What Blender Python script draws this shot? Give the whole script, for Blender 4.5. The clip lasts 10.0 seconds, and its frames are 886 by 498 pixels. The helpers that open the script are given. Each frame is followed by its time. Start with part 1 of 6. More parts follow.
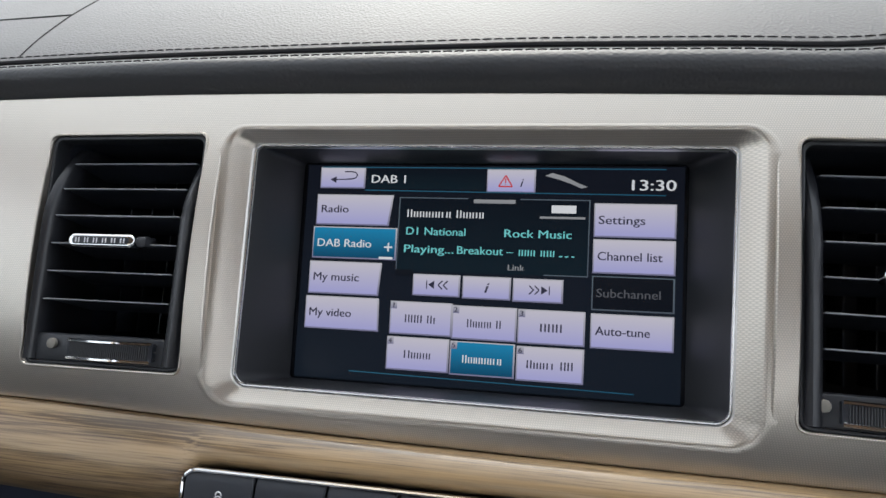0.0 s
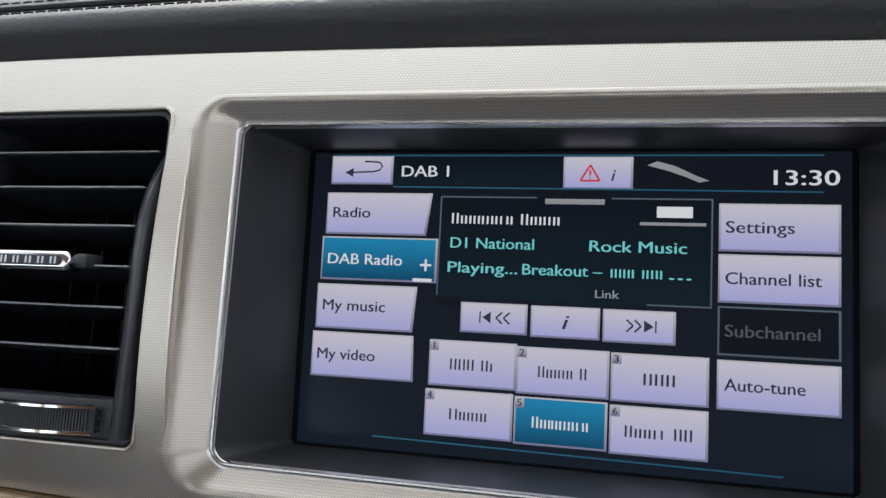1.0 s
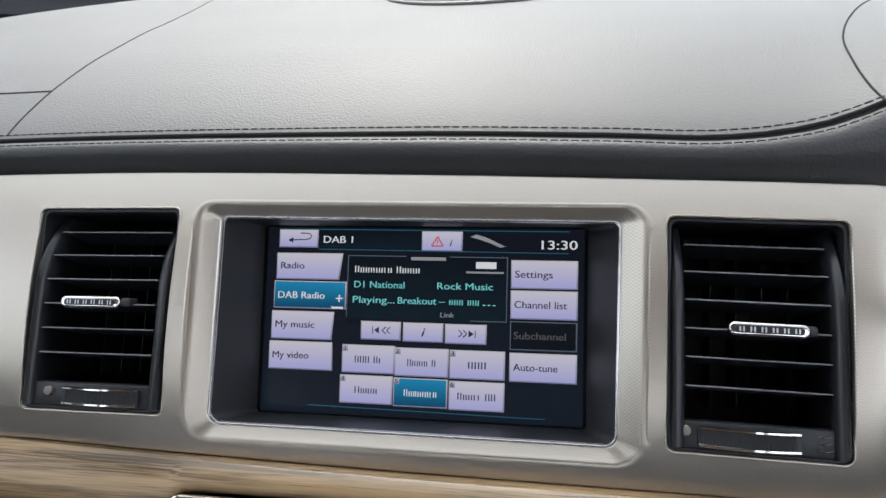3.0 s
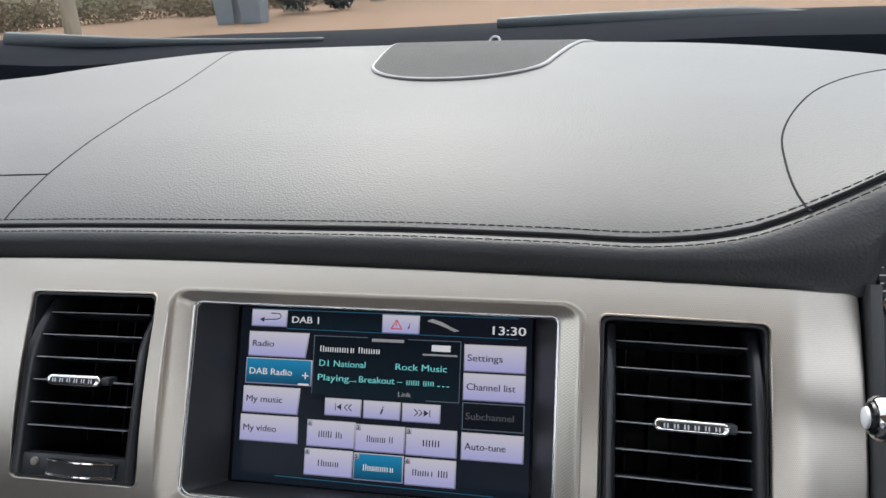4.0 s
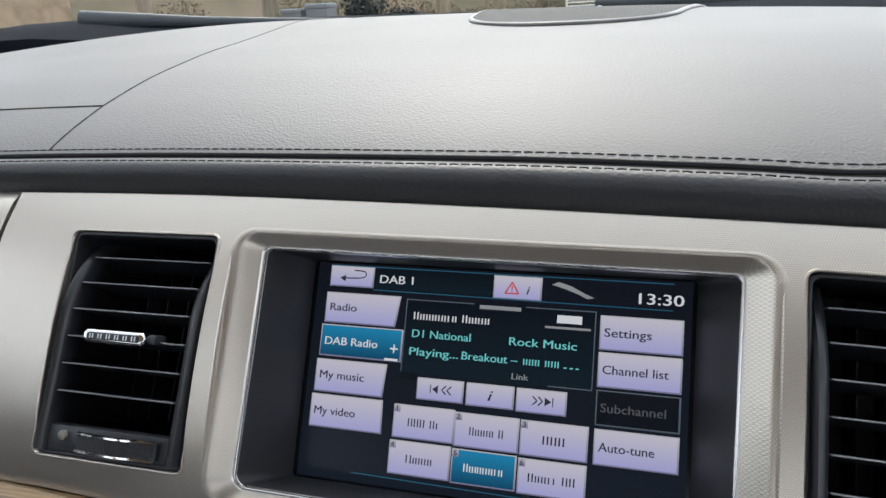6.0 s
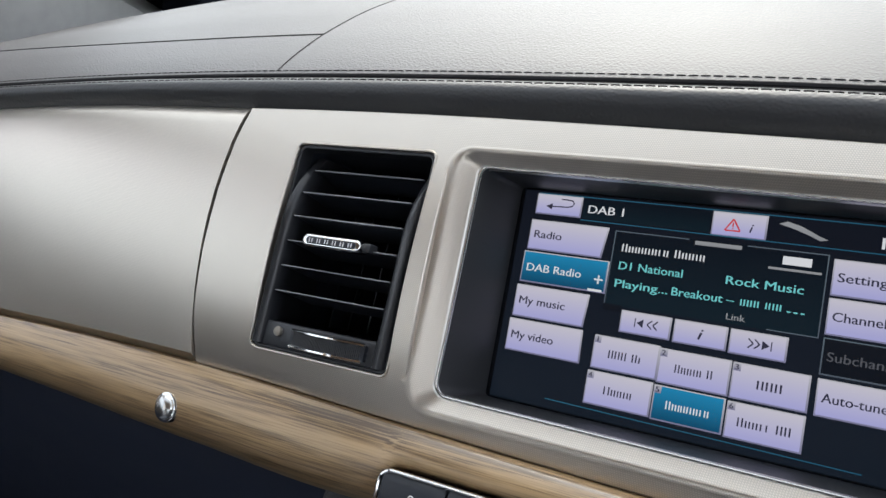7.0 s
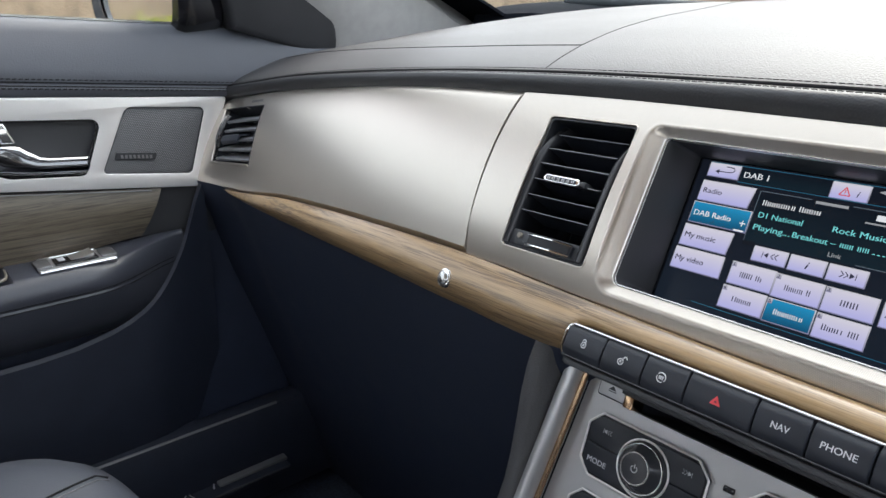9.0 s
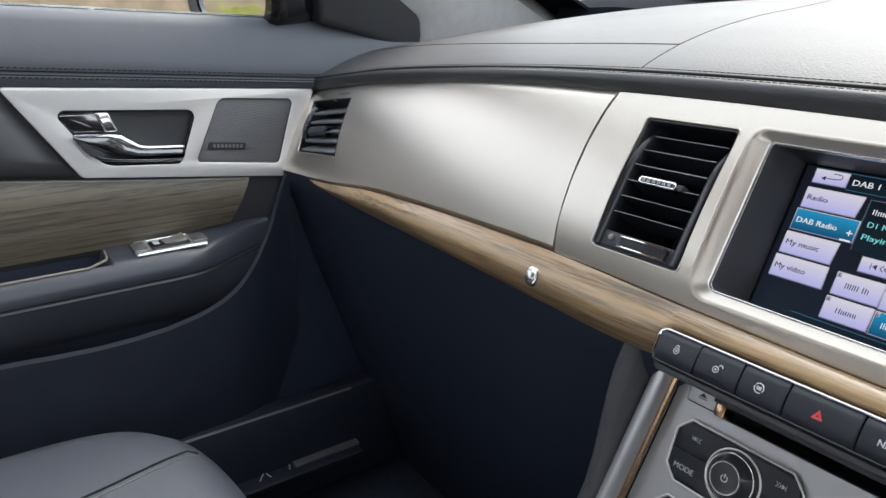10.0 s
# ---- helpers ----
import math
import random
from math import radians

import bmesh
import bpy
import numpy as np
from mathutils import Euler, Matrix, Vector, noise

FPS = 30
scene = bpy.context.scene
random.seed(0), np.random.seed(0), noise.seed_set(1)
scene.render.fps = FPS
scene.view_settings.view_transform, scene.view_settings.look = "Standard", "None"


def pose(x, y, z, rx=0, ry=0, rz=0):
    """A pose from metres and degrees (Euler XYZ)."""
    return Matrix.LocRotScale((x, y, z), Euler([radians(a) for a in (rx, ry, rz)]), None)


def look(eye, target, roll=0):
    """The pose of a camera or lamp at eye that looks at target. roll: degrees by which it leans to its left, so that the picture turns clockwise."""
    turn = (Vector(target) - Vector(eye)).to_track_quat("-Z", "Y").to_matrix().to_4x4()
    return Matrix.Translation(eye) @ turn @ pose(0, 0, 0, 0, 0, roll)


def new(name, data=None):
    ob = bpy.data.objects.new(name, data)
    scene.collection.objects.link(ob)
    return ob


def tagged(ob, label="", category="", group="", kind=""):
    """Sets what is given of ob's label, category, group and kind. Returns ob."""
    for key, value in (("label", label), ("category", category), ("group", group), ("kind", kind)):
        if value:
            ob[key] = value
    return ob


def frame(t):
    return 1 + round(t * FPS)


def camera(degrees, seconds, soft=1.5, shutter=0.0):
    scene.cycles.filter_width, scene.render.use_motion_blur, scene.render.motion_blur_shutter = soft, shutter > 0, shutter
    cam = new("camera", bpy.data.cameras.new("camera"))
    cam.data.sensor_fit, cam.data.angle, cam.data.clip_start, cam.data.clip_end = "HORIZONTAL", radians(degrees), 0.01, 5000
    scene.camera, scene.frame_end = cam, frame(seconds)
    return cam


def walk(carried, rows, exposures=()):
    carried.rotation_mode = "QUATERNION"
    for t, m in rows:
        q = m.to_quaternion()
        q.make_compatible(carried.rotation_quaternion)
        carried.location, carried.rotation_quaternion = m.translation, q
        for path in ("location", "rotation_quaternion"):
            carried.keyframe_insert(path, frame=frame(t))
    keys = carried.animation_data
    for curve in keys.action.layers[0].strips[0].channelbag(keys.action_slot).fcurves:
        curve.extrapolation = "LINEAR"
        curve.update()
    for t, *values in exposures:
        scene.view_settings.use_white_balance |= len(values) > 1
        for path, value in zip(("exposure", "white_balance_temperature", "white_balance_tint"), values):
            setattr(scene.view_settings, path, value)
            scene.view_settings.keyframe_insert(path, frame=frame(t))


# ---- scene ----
cam = camera(63.29, 10.0, soft=1.5)
# the dashboard's own axes: x to the car's right, y into the dash, z up along the leaning fascia
DASH = pose(0, 0, 0.90, -28, 0, 0)
PATH = [
    (0.0, (0.0490, -0.2885, -0.0228), (-0.1755, 0.6811, 0.0744), 3.13),
    (0.2, (0.0489, -0.2849, -0.0254), (-0.1822, 0.6805, 0.0772), 3.35),
    (0.5, (0.0469, -0.2735, -0.0246), (-0.1860, 0.6945, 0.0691), 3.11),
    (1.0, (0.0136, -0.2128, -0.0096), (-0.2133, 0.7565, 0.0852), 2.88),
    (1.2, (0.0020, -0.1918, -0.0107), (-0.2240, 0.7767, 0.0726), 2.58),
    (1.5, (-0.0003, -0.1819, -0.0103), (-0.1960, 0.7950, 0.0762), 2.19),
    (1.7, (-0.0005, -0.1826, -0.0114), (-0.1936, 0.7924, 0.0785), 1.92),
    (2.0, (-0.0013, -0.2028, -0.0126), (-0.1635, 0.7807, 0.0677), 1.42),
    (2.2, (0.0067, -0.2393, -0.0095), (-0.1388, 0.7440, 0.0802), 1.73),
    (2.5, (0.0332, -0.2926, -0.0054), (-0.1222, 0.6917, 0.0790), 1.22),
    (2.7, (0.0451, -0.3157, -0.0050), (-0.1204, 0.6655, 0.0721), 1.36),
    (3.0, (0.0696, -0.3416, 0.0011), (-0.1023, 0.6397, 0.0874), 1.63),
    (3.2, (0.0857, -0.3565, 0.0171), (-0.0992, 0.6228, 0.1001), 1.66),
    (4.3, (0.1098, -0.3611, 0.0372), (-0.0986, 0.6102, 0.1525), 2.54),
    (4.5, (0.1150, -0.3616, 0.0375), (-0.0983, 0.6078, 0.1593), 2.73),
    (4.8, (0.1179, -0.3593, 0.0303), (-0.1019, 0.6058, 0.1582), 2.82),
    (5.0, (0.1201, -0.3543, 0.0228), (-0.0993, 0.6125, 0.1536), 3.05),
    (5.2, (0.1317, -0.3442, 0.0268), (-0.0918, 0.6216, 0.1581), 3.14),
    (6.3, (0.0341, -0.2678, -0.0109), (-0.2848, 0.6700, 0.1264), 6.50),
    (6.5, (0.0278, -0.2581, -0.0189), (-0.3235, 0.6697, 0.1071), 7.61),
    (7.0, (0.0349, -0.2946, -0.0218), (-0.4170, 0.5924, 0.0729), 10.87),
    (7.2, (0.0335, -0.3247, -0.0238), (-0.4533, 0.5418, 0.0668), 12.43),
    (7.5, (0.0154, -0.3531, -0.0379), (-0.5314, 0.4819, 0.0239), 14.03),
    (7.8, (0.0325, -0.3849, -0.0497), (-0.5659, 0.4125, -0.0038), 15.58),
    (8.0, (0.0590, -0.3925, -0.0600), (-0.5611, 0.3906, -0.0137), 16.56),
    (8.2, (0.0884, -0.4022, -0.0623), (-0.5669, 0.3498, -0.0316), 17.46),
    (8.5, (0.1274, -0.3981, -0.0661), (-0.5616, 0.3262, -0.0381), 18.82),
    (8.8, (0.1347, -0.3930, -0.0708), (-0.5799, 0.3034, -0.0544), 19.69),
    (9.0, (0.1593, -0.4029, -0.0736), (-0.5754, 0.2755, -0.0617), 20.26),
    (9.3, (0.1675, -0.4098, -0.0708), (-0.5897, 0.2399, -0.0942), 19.50),
    (9.5, (0.1641, -0.4089, -0.0658), (-0.6008, 0.2351, -0.0739), 21.39),
    (9.7, (0.1610, -0.4135, -0.0677), (-0.6096, 0.2205, -0.0821), 21.83),
    (10.0, (0.1510, -0.4200, -0.0755), (-0.6339, 0.1988, -0.1082), 22.10),
]
walk(cam, [(t, DASH @ look(eye, target, roll)) for t, eye, target, roll in PATH], exposures=[(0.0, 1.66), (0.5, 1.70), (1.0, 1.73), (1.5, 1.77), (2.0, 1.84), (2.5, 1.78), (3.0, 1.69), (5.5, 1.62), (7.5, 1.83), (9.0, 2.03), (10.0, 2.07)])

# ---- light ----
world = bpy.data.worlds.new("sky")
scene.world = world
world.use_nodes = True
sky = world.node_tree.nodes.new("ShaderNodeTexSky")
sky.sky_type, sky.sun_disc = "NISHITA", False
sky.sun_elevation, sky.sun_rotation = radians(56), radians(-16)
sky.air_density, sky.dust_density = 1.0, 3.0
world.node_tree.nodes["Background"].inputs[1].default_value = 0.185
# thin high cloud takes most of the blue out of the sky
haze = world.node_tree.nodes.new("ShaderNodeHueSaturation")
haze.inputs["Saturation"].default_value = 0.31
world.node_tree.links.new(sky.outputs[0], haze.inputs["Color"])
world.node_tree.links.new(haze.outputs[0], world.node_tree.nodes["Background"].inputs[0])
sun_data = bpy.data.lights.new("sun", "SUN")
sun_data.energy, sun_data.angle, sun_data.color = 0.42, radians(40), (1.0, 0.93, 0.82)
sun = new("sun", sun_data)
sun.matrix_world = look((0, 0, 0), (0.155, -0.53, -0.83))

# ---- materials ----
def nodes_of(name):
    m = bpy.data.materials.new(name)
    m.use_nodes = True
    nt = m.node_tree
    return m, nt, nt.nodes["Principled BSDF"]


def surface(name, colour, rough=0.5, metal=0.0, vary=0.12, scale=25.0, bump=0.15, grain=600.0, dist=0.0004, coat=0.0, stretch=(1, 1, 1), cells=False, second=None, spec=0.5):
    """A procedural surface: blotches at one scale in colour and roughness, fine grain as relief."""
    m, nt, b = nodes_of(name)
    N, L = nt.nodes, nt.links
    tc, mp = N.new("ShaderNodeTexCoord"), N.new("ShaderNodeMapping")
    mp.inputs["Scale"].default_value = stretch
    L.new(tc.outputs["Object"], mp.inputs["Vector"])
    n1 = N.new("ShaderNodeTexNoise")
    n1.inputs["Scale"].default_value, n1.inputs["Detail"].default_value = scale, 6
    L.new(mp.outputs[0], n1.inputs["Vector"])
    ramp = N.new("ShaderNodeMix")
    ramp.data_type = "RGBA"
    two = second or tuple(c * (1 - vary * 2) for c in colour)
    ramp.inputs["A"].default_value, ramp.inputs["B"].default_value = (*two, 1), (*colour, 1)
    cr = N.new("ShaderNodeMapRange")
    cr.inputs["From Min"].default_value, cr.inputs["From Max"].default_value = 0.3, 0.65
    L.new(n1.outputs["Fac"], cr.inputs["Value"])
    L.new(cr.outputs[0], ramp.inputs["Factor"])
    L.new(ramp.outputs["Result"], b.inputs["Base Color"])
    rr = N.new("ShaderNodeMapRange")
    rr.inputs["To Min"].default_value, rr.inputs["To Max"].default_value = max(0.02, rough - 0.07), min(1, rough + 0.07)
    L.new(n1.outputs["Fac"], rr.inputs["Value"])
    L.new(rr.outputs[0], b.inputs["Roughness"])
    b.inputs["Metallic"].default_value, b.inputs["Coat Weight"].default_value, b.inputs["Coat Roughness"].default_value = metal, coat, 0.06
    b.inputs["Specular IOR Level"].default_value = spec
    if bump:
        if cells:
            g = N.new("ShaderNodeTexVoronoi")
            g.feature = "SMOOTH_F1"
            g.inputs["Scale"].default_value = grain
            out = g.outputs["Distance"]
        else:
            g = N.new("ShaderNodeTexNoise")
            g.inputs["Scale"].default_value, g.inputs["Detail"].default_value = grain, 3
            out = g.outputs["Fac"]
        L.new(mp.outputs[0], g.inputs["Vector"])
        bp = N.new("ShaderNodeBump")
        bp.inputs["Strength"].default_value, bp.inputs["Distance"].default_value = bump, dist
        L.new(out, bp.inputs["Height"])
        L.new(bp.outputs[0], b.inputs["Normal"])
    return m


def dots(name, colour, rough, metal, pitch, depth, strength=0.6, dark=None):
    """A surface embossed with a close hexagonal pattern of round pips."""
    m, nt, b = nodes_of(name)
    N, L = nt.nodes, nt.links
    tc = N.new("ShaderNodeTexCoord")
    sep = N.new("ShaderNodeSeparateXYZ")
    L.new(tc.outputs["Object"], sep.inputs[0])

    def op(kind, a, b2=None):
        n = N.new("ShaderNodeMath")
        n.operation = kind
        for i, v in enumerate((a, b2)):
            if v is None:
                continue
            if isinstance(v, (int, float)):
                n.inputs[i].default_value = v
            else:
                L.new(v, n.inputs[i])
        return n.outputs[0]

    # the pattern lies in the plane of x (or y, for doors) and z
    flat = op("ADD", sep.outputs[0], sep.outputs[1])
    def lattice(shift):
        u = op("ADD", op("DIVIDE", flat, pitch), shift)
        v = op("ADD", op("DIVIDE", sep.outputs[2], pitch * 1.732), shift)
        du = op("SUBTRACT", op("FRACT", u), 0.5)
        dv = op("MULTIPLY", op("SUBTRACT", op("FRACT", v), 0.5), 1.732)
        return op("SQRT", op("ADD", op("MULTIPLY", du, du), op("MULTIPLY", dv, dv)))
    d = op("MINIMUM", lattice(0.0), lattice(0.5))
    h = N.new("ShaderNodeMapRange")
    h.interpolation_type = "SMOOTHSTEP"
    h.inputs["From Min"].default_value, h.inputs["From Max"].default_value = 0.2, 0.5
    h.inputs["To Min"].default_value, h.inputs["To Max"].default_value = 1.0, 0.0
    L.new(d, h.inputs["Value"])
    nz = N.new("ShaderNodeTexNoise")
    nz.inputs["Scale"].default_value, nz.inputs["Detail"].default_value = 9, 5
    L.new(tc.outputs["Object"], nz.inputs["Vector"])
    rr = N.new("ShaderNodeMapRange")
    rr.inputs["To Min"].default_value, rr.inputs["To Max"].default_value = rough - 0.05, rough + 0.05
    L.new(nz.outputs["Fac"], rr.inputs["Value"])
    L.new(rr.outputs[0], b.inputs["Roughness"])
    b.inputs["Metallic"].default_value = metal
    mix = N.new("ShaderNodeMix")
    mix.data_type = "RGBA"
    mix.inputs["A"].default_value = (*(dark or tuple(c * 0.8 for c in colour)), 1)
    mix.inputs["B"].default_value = (*colour, 1)
    L.new(h.outputs[0], mix.inputs["Factor"])
    L.new(mix.outputs["Result"], b.inputs["Base Color"])
    bp = N.new("ShaderNodeBump")
    bp.inputs["Strength"].default_value, bp.inputs["Distance"].default_value = strength, depth
    L.new(h.outputs[0], bp.inputs["Height"])
    L.new(bp.outputs[0], b.inputs["Normal"])
    return m


def wood_material(name, light, deep, rough, coat, along=0):
    """Straight-grained veneer under lacquer; the grain runs along one axis."""
    m, nt, b = nodes_of(name)
    N, L = nt.nodes, nt.links
    tc, mp = N.new("ShaderNodeTexCoord"), N.new("ShaderNodeMapping")
    k = [1.0, 1.0, 1.0]
    k[along] = 0.020
    mp.inputs["Scale"].default_value = k
    L.new(tc.outputs["Object"], mp.inputs["Vector"])
    a, c = N.new("ShaderNodeTexNoise"), N.new("ShaderNodeTexNoise")
    a.inputs["Scale"].default_value, a.inputs["Detail"].default_value, a.inputs["Distortion"].default_value = 210, 9, 0.5
    c.inputs["Scale"].default_value, c.inputs["Detail"].default_value = 1700, 5
    for n in (a, c):
        L.new(mp.outputs[0], n.inputs["Vector"])
    add = N.new("ShaderNodeMix")
    add.inputs["Factor"].default_value = 0.5
    L.new(a.outputs["Fac"], add.inputs["A"])
    L.new(c.outputs["Fac"], add.inputs["B"])
    ramp = N.new("ShaderNodeValToRGB")
    e = ramp.color_ramp.elements
    e[0].position, e[0].color = 0.39, (*deep, 1)
    e[1].position, e[1].color = 0.60, (*light, 1)
    mid = e.new(0.5)
    mid.color = (*[0.35 * x + 0.65 * y for x, y in zip(deep, light)], 1)
    L.new(add.outputs["Result"], ramp.inputs["Fac"])
    L.new(ramp.outputs[0], b.inputs["Base Color"])
    b.inputs["Roughness"].default_value, b.inputs["Coat Weight"].default_value, b.inputs["Coat Roughness"].default_value = rough, coat, 0.16
    bp = N.new("ShaderNodeBump")
    bp.inputs["Strength"].default_value, bp.inputs["Distance"].default_value = 0.12, 0.0003
    L.new(add.outputs["Result"], bp.inputs["Height"])
    L.new(bp.outputs[0], b.inputs["Normal"])
    return m


def lit(name, top, bottom, strength):
    """A patch of the display's own picture, graded from its top to its bottom edge."""
    m, nt, b = nodes_of(name)
    N, L = nt.nodes, nt.links
    tc, sep, mix = N.new("ShaderNodeTexCoord"), N.new("ShaderNodeSeparateXYZ"), N.new("ShaderNodeMix")
    mix.data_type = "RGBA"
    mix.inputs["A"].default_value, mix.inputs["B"].default_value = (*bottom, 1), (*top, 1)
    L.new(tc.outputs["Generated"], sep.inputs[0])
    L.new(sep.outputs[2], mix.inputs["Factor"])
    L.new(mix.outputs["Result"], b.inputs["Emission Color"])
    b.inputs["Emission Strength"].default_value = strength
    b.inputs["Base Color"].default_value = (0.005, 0.005, 0.007, 1)
    b.inputs["Roughness"].default_value = 0.18
    b.inputs["Specular IOR Level"].default_value = 0.1
    return m


def clear(name, tint, gloss):
    m = bpy.data.materials.new(name)
    m.use_nodes = True
    nt = m.node_tree
    nt.nodes.clear()
    out, mix = nt.nodes.new("ShaderNodeOutputMaterial"), nt.nodes.new("ShaderNodeMixShader")
    t, g = nt.nodes.new("ShaderNodeBsdfTransparent"), nt.nodes.new("ShaderNodeBsdfGlossy")
    t.inputs[0].default_value, g.inputs["Roughness"].default_value = (*tint, 1), 0.02
    mix.inputs[0].default_value = gloss
    nt.links.new(t.outputs[0], mix.inputs[1])
    nt.links.new(g.outputs[0], mix.inputs[2])
    nt.links.new(mix.outputs[0], out.inputs[0])
    return m


LEATHER = surface("charcoal leather", (0.079, 0.078, 0.082), 0.50, vary=0.10, scale=11, bump=0.42, grain=950, dist=0.0005, cells=True, spec=0.45)
LEATHER_SOFT = surface("black leather", (0.040, 0.041, 0.045), 0.46, vary=0.08, scale=16, bump=0.45, grain=750, dist=0.0004, cells=True)
DOOR_LEATHER = surface("navy charcoal door leather", (0.084, 0.090, 0.109), 0.55, vary=0.06, scale=10, bump=0.25, grain=700, dist=0.0004, cells=True)
DOOR_LOWER = surface("midnight door leather", (0.052, 0.056, 0.071), 0.30, vary=0.08, scale=12, bump=0.25, grain=700, dist=0.0004, cells=True)
INLAY = surface("bright satin inlay lacquer", (0.84, 0.82, 0.80), 0.34, 0.5, vary=0.02, scale=8, bump=0.05, grain=1500)
CREASE = surface("seam shadow gap", (0.02, 0.02, 0.022), 0.8, bump=0, spec=0.12)
SILVER = dots("patterned silver lacquer", (0.640, 0.587, 0.522), 0.33, 0.90, 0.00086, 0.00010, 0.20, dark=(0.493, 0.452, 0.402))
SILVER_PLAIN = surface("smooth silver lacquer", (0.70, 0.68, 0.65), 0.30, 0.85, vary=0.02, scale=8, bump=0.04, grain=1500)
STACK_SILVER = surface("satin grey lacquer", (0.54, 0.54, 0.545), 0.38, 0.6, vary=0.03, scale=20, bump=0.05, grain=2000)
CHROME = surface("polished chrome", (0.80, 0.80, 0.80), 0.08, 1.0, vary=0.02, scale=30, bump=0)
SATIN = surface("satin chrome", (0.62, 0.61, 0.60), 0.25, 1.0, vary=0.03, scale=30, bump=0)
# chrome whose dark cabin reflection is put into its colour
DIM_CHROME = surface("polished chrome darkened for cabin reflection", (0.22, 0.22, 0.23), 0.10, 1.0, vary=0.02, scale=30, bump=0)
COPPER = surface("warm bronze trim", (0.55, 0.36, 0.22), 0.25, 1.0, vary=0.05, scale=40, bump=0)
BLACK = surface("black moulded plastic", (0.024, 0.026, 0.031), 0.42, vary=0.1, scale=60, bump=0.12, grain=2500)
BLACK_GLOSS = surface("piano black plastic", (0.010, 0.010, 0.012), 0.16, vary=0.05, scale=30, bump=0)
SCREEN_BEZEL = surface("charcoal display surround", (0.024, 0.025, 0.028), 0.45, vary=0.06, scale=30, bump=0.15, grain=2500)
BEZEL = surface("dark grey bezel plastic", (0.036, 0.037, 0.041), 0.5, vary=0.06, scale=30, bump=0.15, grain=2500)
VOID = surface("matt black", (0.018, 0.022, 0.031), 0.8, vary=0.1, bump=0)
KEY = surface("soft-touch black key", (0.013, 0.016, 0.023), 0.40, vary=0.06, scale=60, bump=0.1, grain=3000)
GLASS_BLACK = surface("black display glass", (0.008, 0.009, 0.012), 0.10, vary=0.05, scale=20, bump=0, spec=0.2)
KNOB = surface("glossy dark knob plastic", (0.035, 0.037, 0.042), 0.22, vary=0.05, scale=40, bump=0, coat=0.3)
MARK = surface("pale grey print", (0.60, 0.61, 0.63), 0.6, vary=0.03, bump=0)
RED_MARK = surface("red print", (0.55, 0.05, 0.06), 0.5, vary=0.03, bump=0)
WOOD = wood_material("light oak veneer under lacquer", (0.38, 0.255, 0.130), (0.090, 0.053, 0.025), 0.42, 0.65)
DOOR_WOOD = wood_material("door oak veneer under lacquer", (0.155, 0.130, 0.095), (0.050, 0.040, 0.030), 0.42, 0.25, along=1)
SEAT = surface("charcoal seat leather", (0.055, 0.062, 0.078), 0.36, vary=0.05, scale=9, bump=0.2, grain=700, dist=0.0004, cells=True)
SEAT.node_tree.nodes["Principled BSDF"].inputs["Coat Weight"].default_value = 0.9
SEAT.node_tree.nodes["Principled BSDF"].inputs["Coat Roughness"].default_value = 0.22
CARPET = surface("black carpet", (0.030, 0.042, 0.070), 0.95, vary=0.3, scale=300, bump=0.8, grain=1500, dist=0.002)
CLOTH = surface("pale woven headlining", (0.64, 0.52, 0.38), 0.9, vary=0.05, scale=60, bump=0.4, grain=1800, dist=0.0006)
GRILLE_TOP = dots("dark dash speaker mesh", (0.020, 0.020, 0.021), 0.6, 0.0, 0.0026, 0.0006, 0.7, dark=(0.050, 0.050, 0.052))
GRILLE_TOP.node_tree.nodes["Principled BSDF"].inputs["Specular IOR Level"].default_value = 0.12
GRILLE_DOOR = dots("grey tweeter mesh", (0.25, 0.25, 0.255), 0.55, 0.2, 0.0023, 0.0004, 0.8, dark=(0.06, 0.06, 0.063))
PILLAR = surface("grey woven pillar cloth", (0.39, 0.385, 0.38), 0.9, vary=0.05, scale=60, bump=0.4, grain=1800, dist=0.0006)
CHEEK = surface("satin black vent cheek", (0.020, 0.021, 0.025), 0.30, vary=0.08, scale=40, bump=0.06, grain=2500)
BLADE = surface("slate grey vent blade", (0.21, 0.215, 0.23), 0.4, vary=0.06, scale=30, bump=0.1, grain=2500)
VENT = surface("blue-black vent plastic", (0.028, 0.034, 0.048), 0.45, vary=0.08, scale=30, bump=0.1, grain=2500)
TRIM_GREY = surface("soft silver console trim", (0.70, 0.70, 0.71), 0.30, 0.75, vary=0.04, scale=20, bump=0.04, grain=2000)
RIM_GREY = surface("dull grey lacquer", (0.20, 0.20, 0.205), 0.4, 0.5, vary=0.05, scale=30, bump=0)
RIM_PALE = surface("pale grey moulded rim", (0.20, 0.20, 0.205), 0.45, vary=0.04, scale=30, bump=0.1, grain=2000)
RECESS = surface("dull black recess plastic", (0.020, 0.021, 0.025), 0.7, vary=0.08, scale=40, bump=0.1, grain=2000, spec=0.2)
POCKET = surface("dark slate moulded plastic", (0.022, 0.027, 0.042), 0.5, vary=0.1, scale=30, bump=0.15, grain=1500)
UNDER = surface("midnight moulded plastic", (0.018, 0.025, 0.047), 0.6, vary=0.1, scale=30, bump=0.15, grain=1500)
PALE_RIM = surface("pale grip rim", (0.20, 0.185, 0.16), 0.45, vary=0.05, scale=30, bump=0.05)
GLASS = clear("window glass", (0.93, 0.95, 0.94), 0.035)
STRIP = surface("satin grey strip plastic", (0.045, 0.046, 0.050), 0.55, vary=0.08, scale=30, bump=0.2, grain=1500)
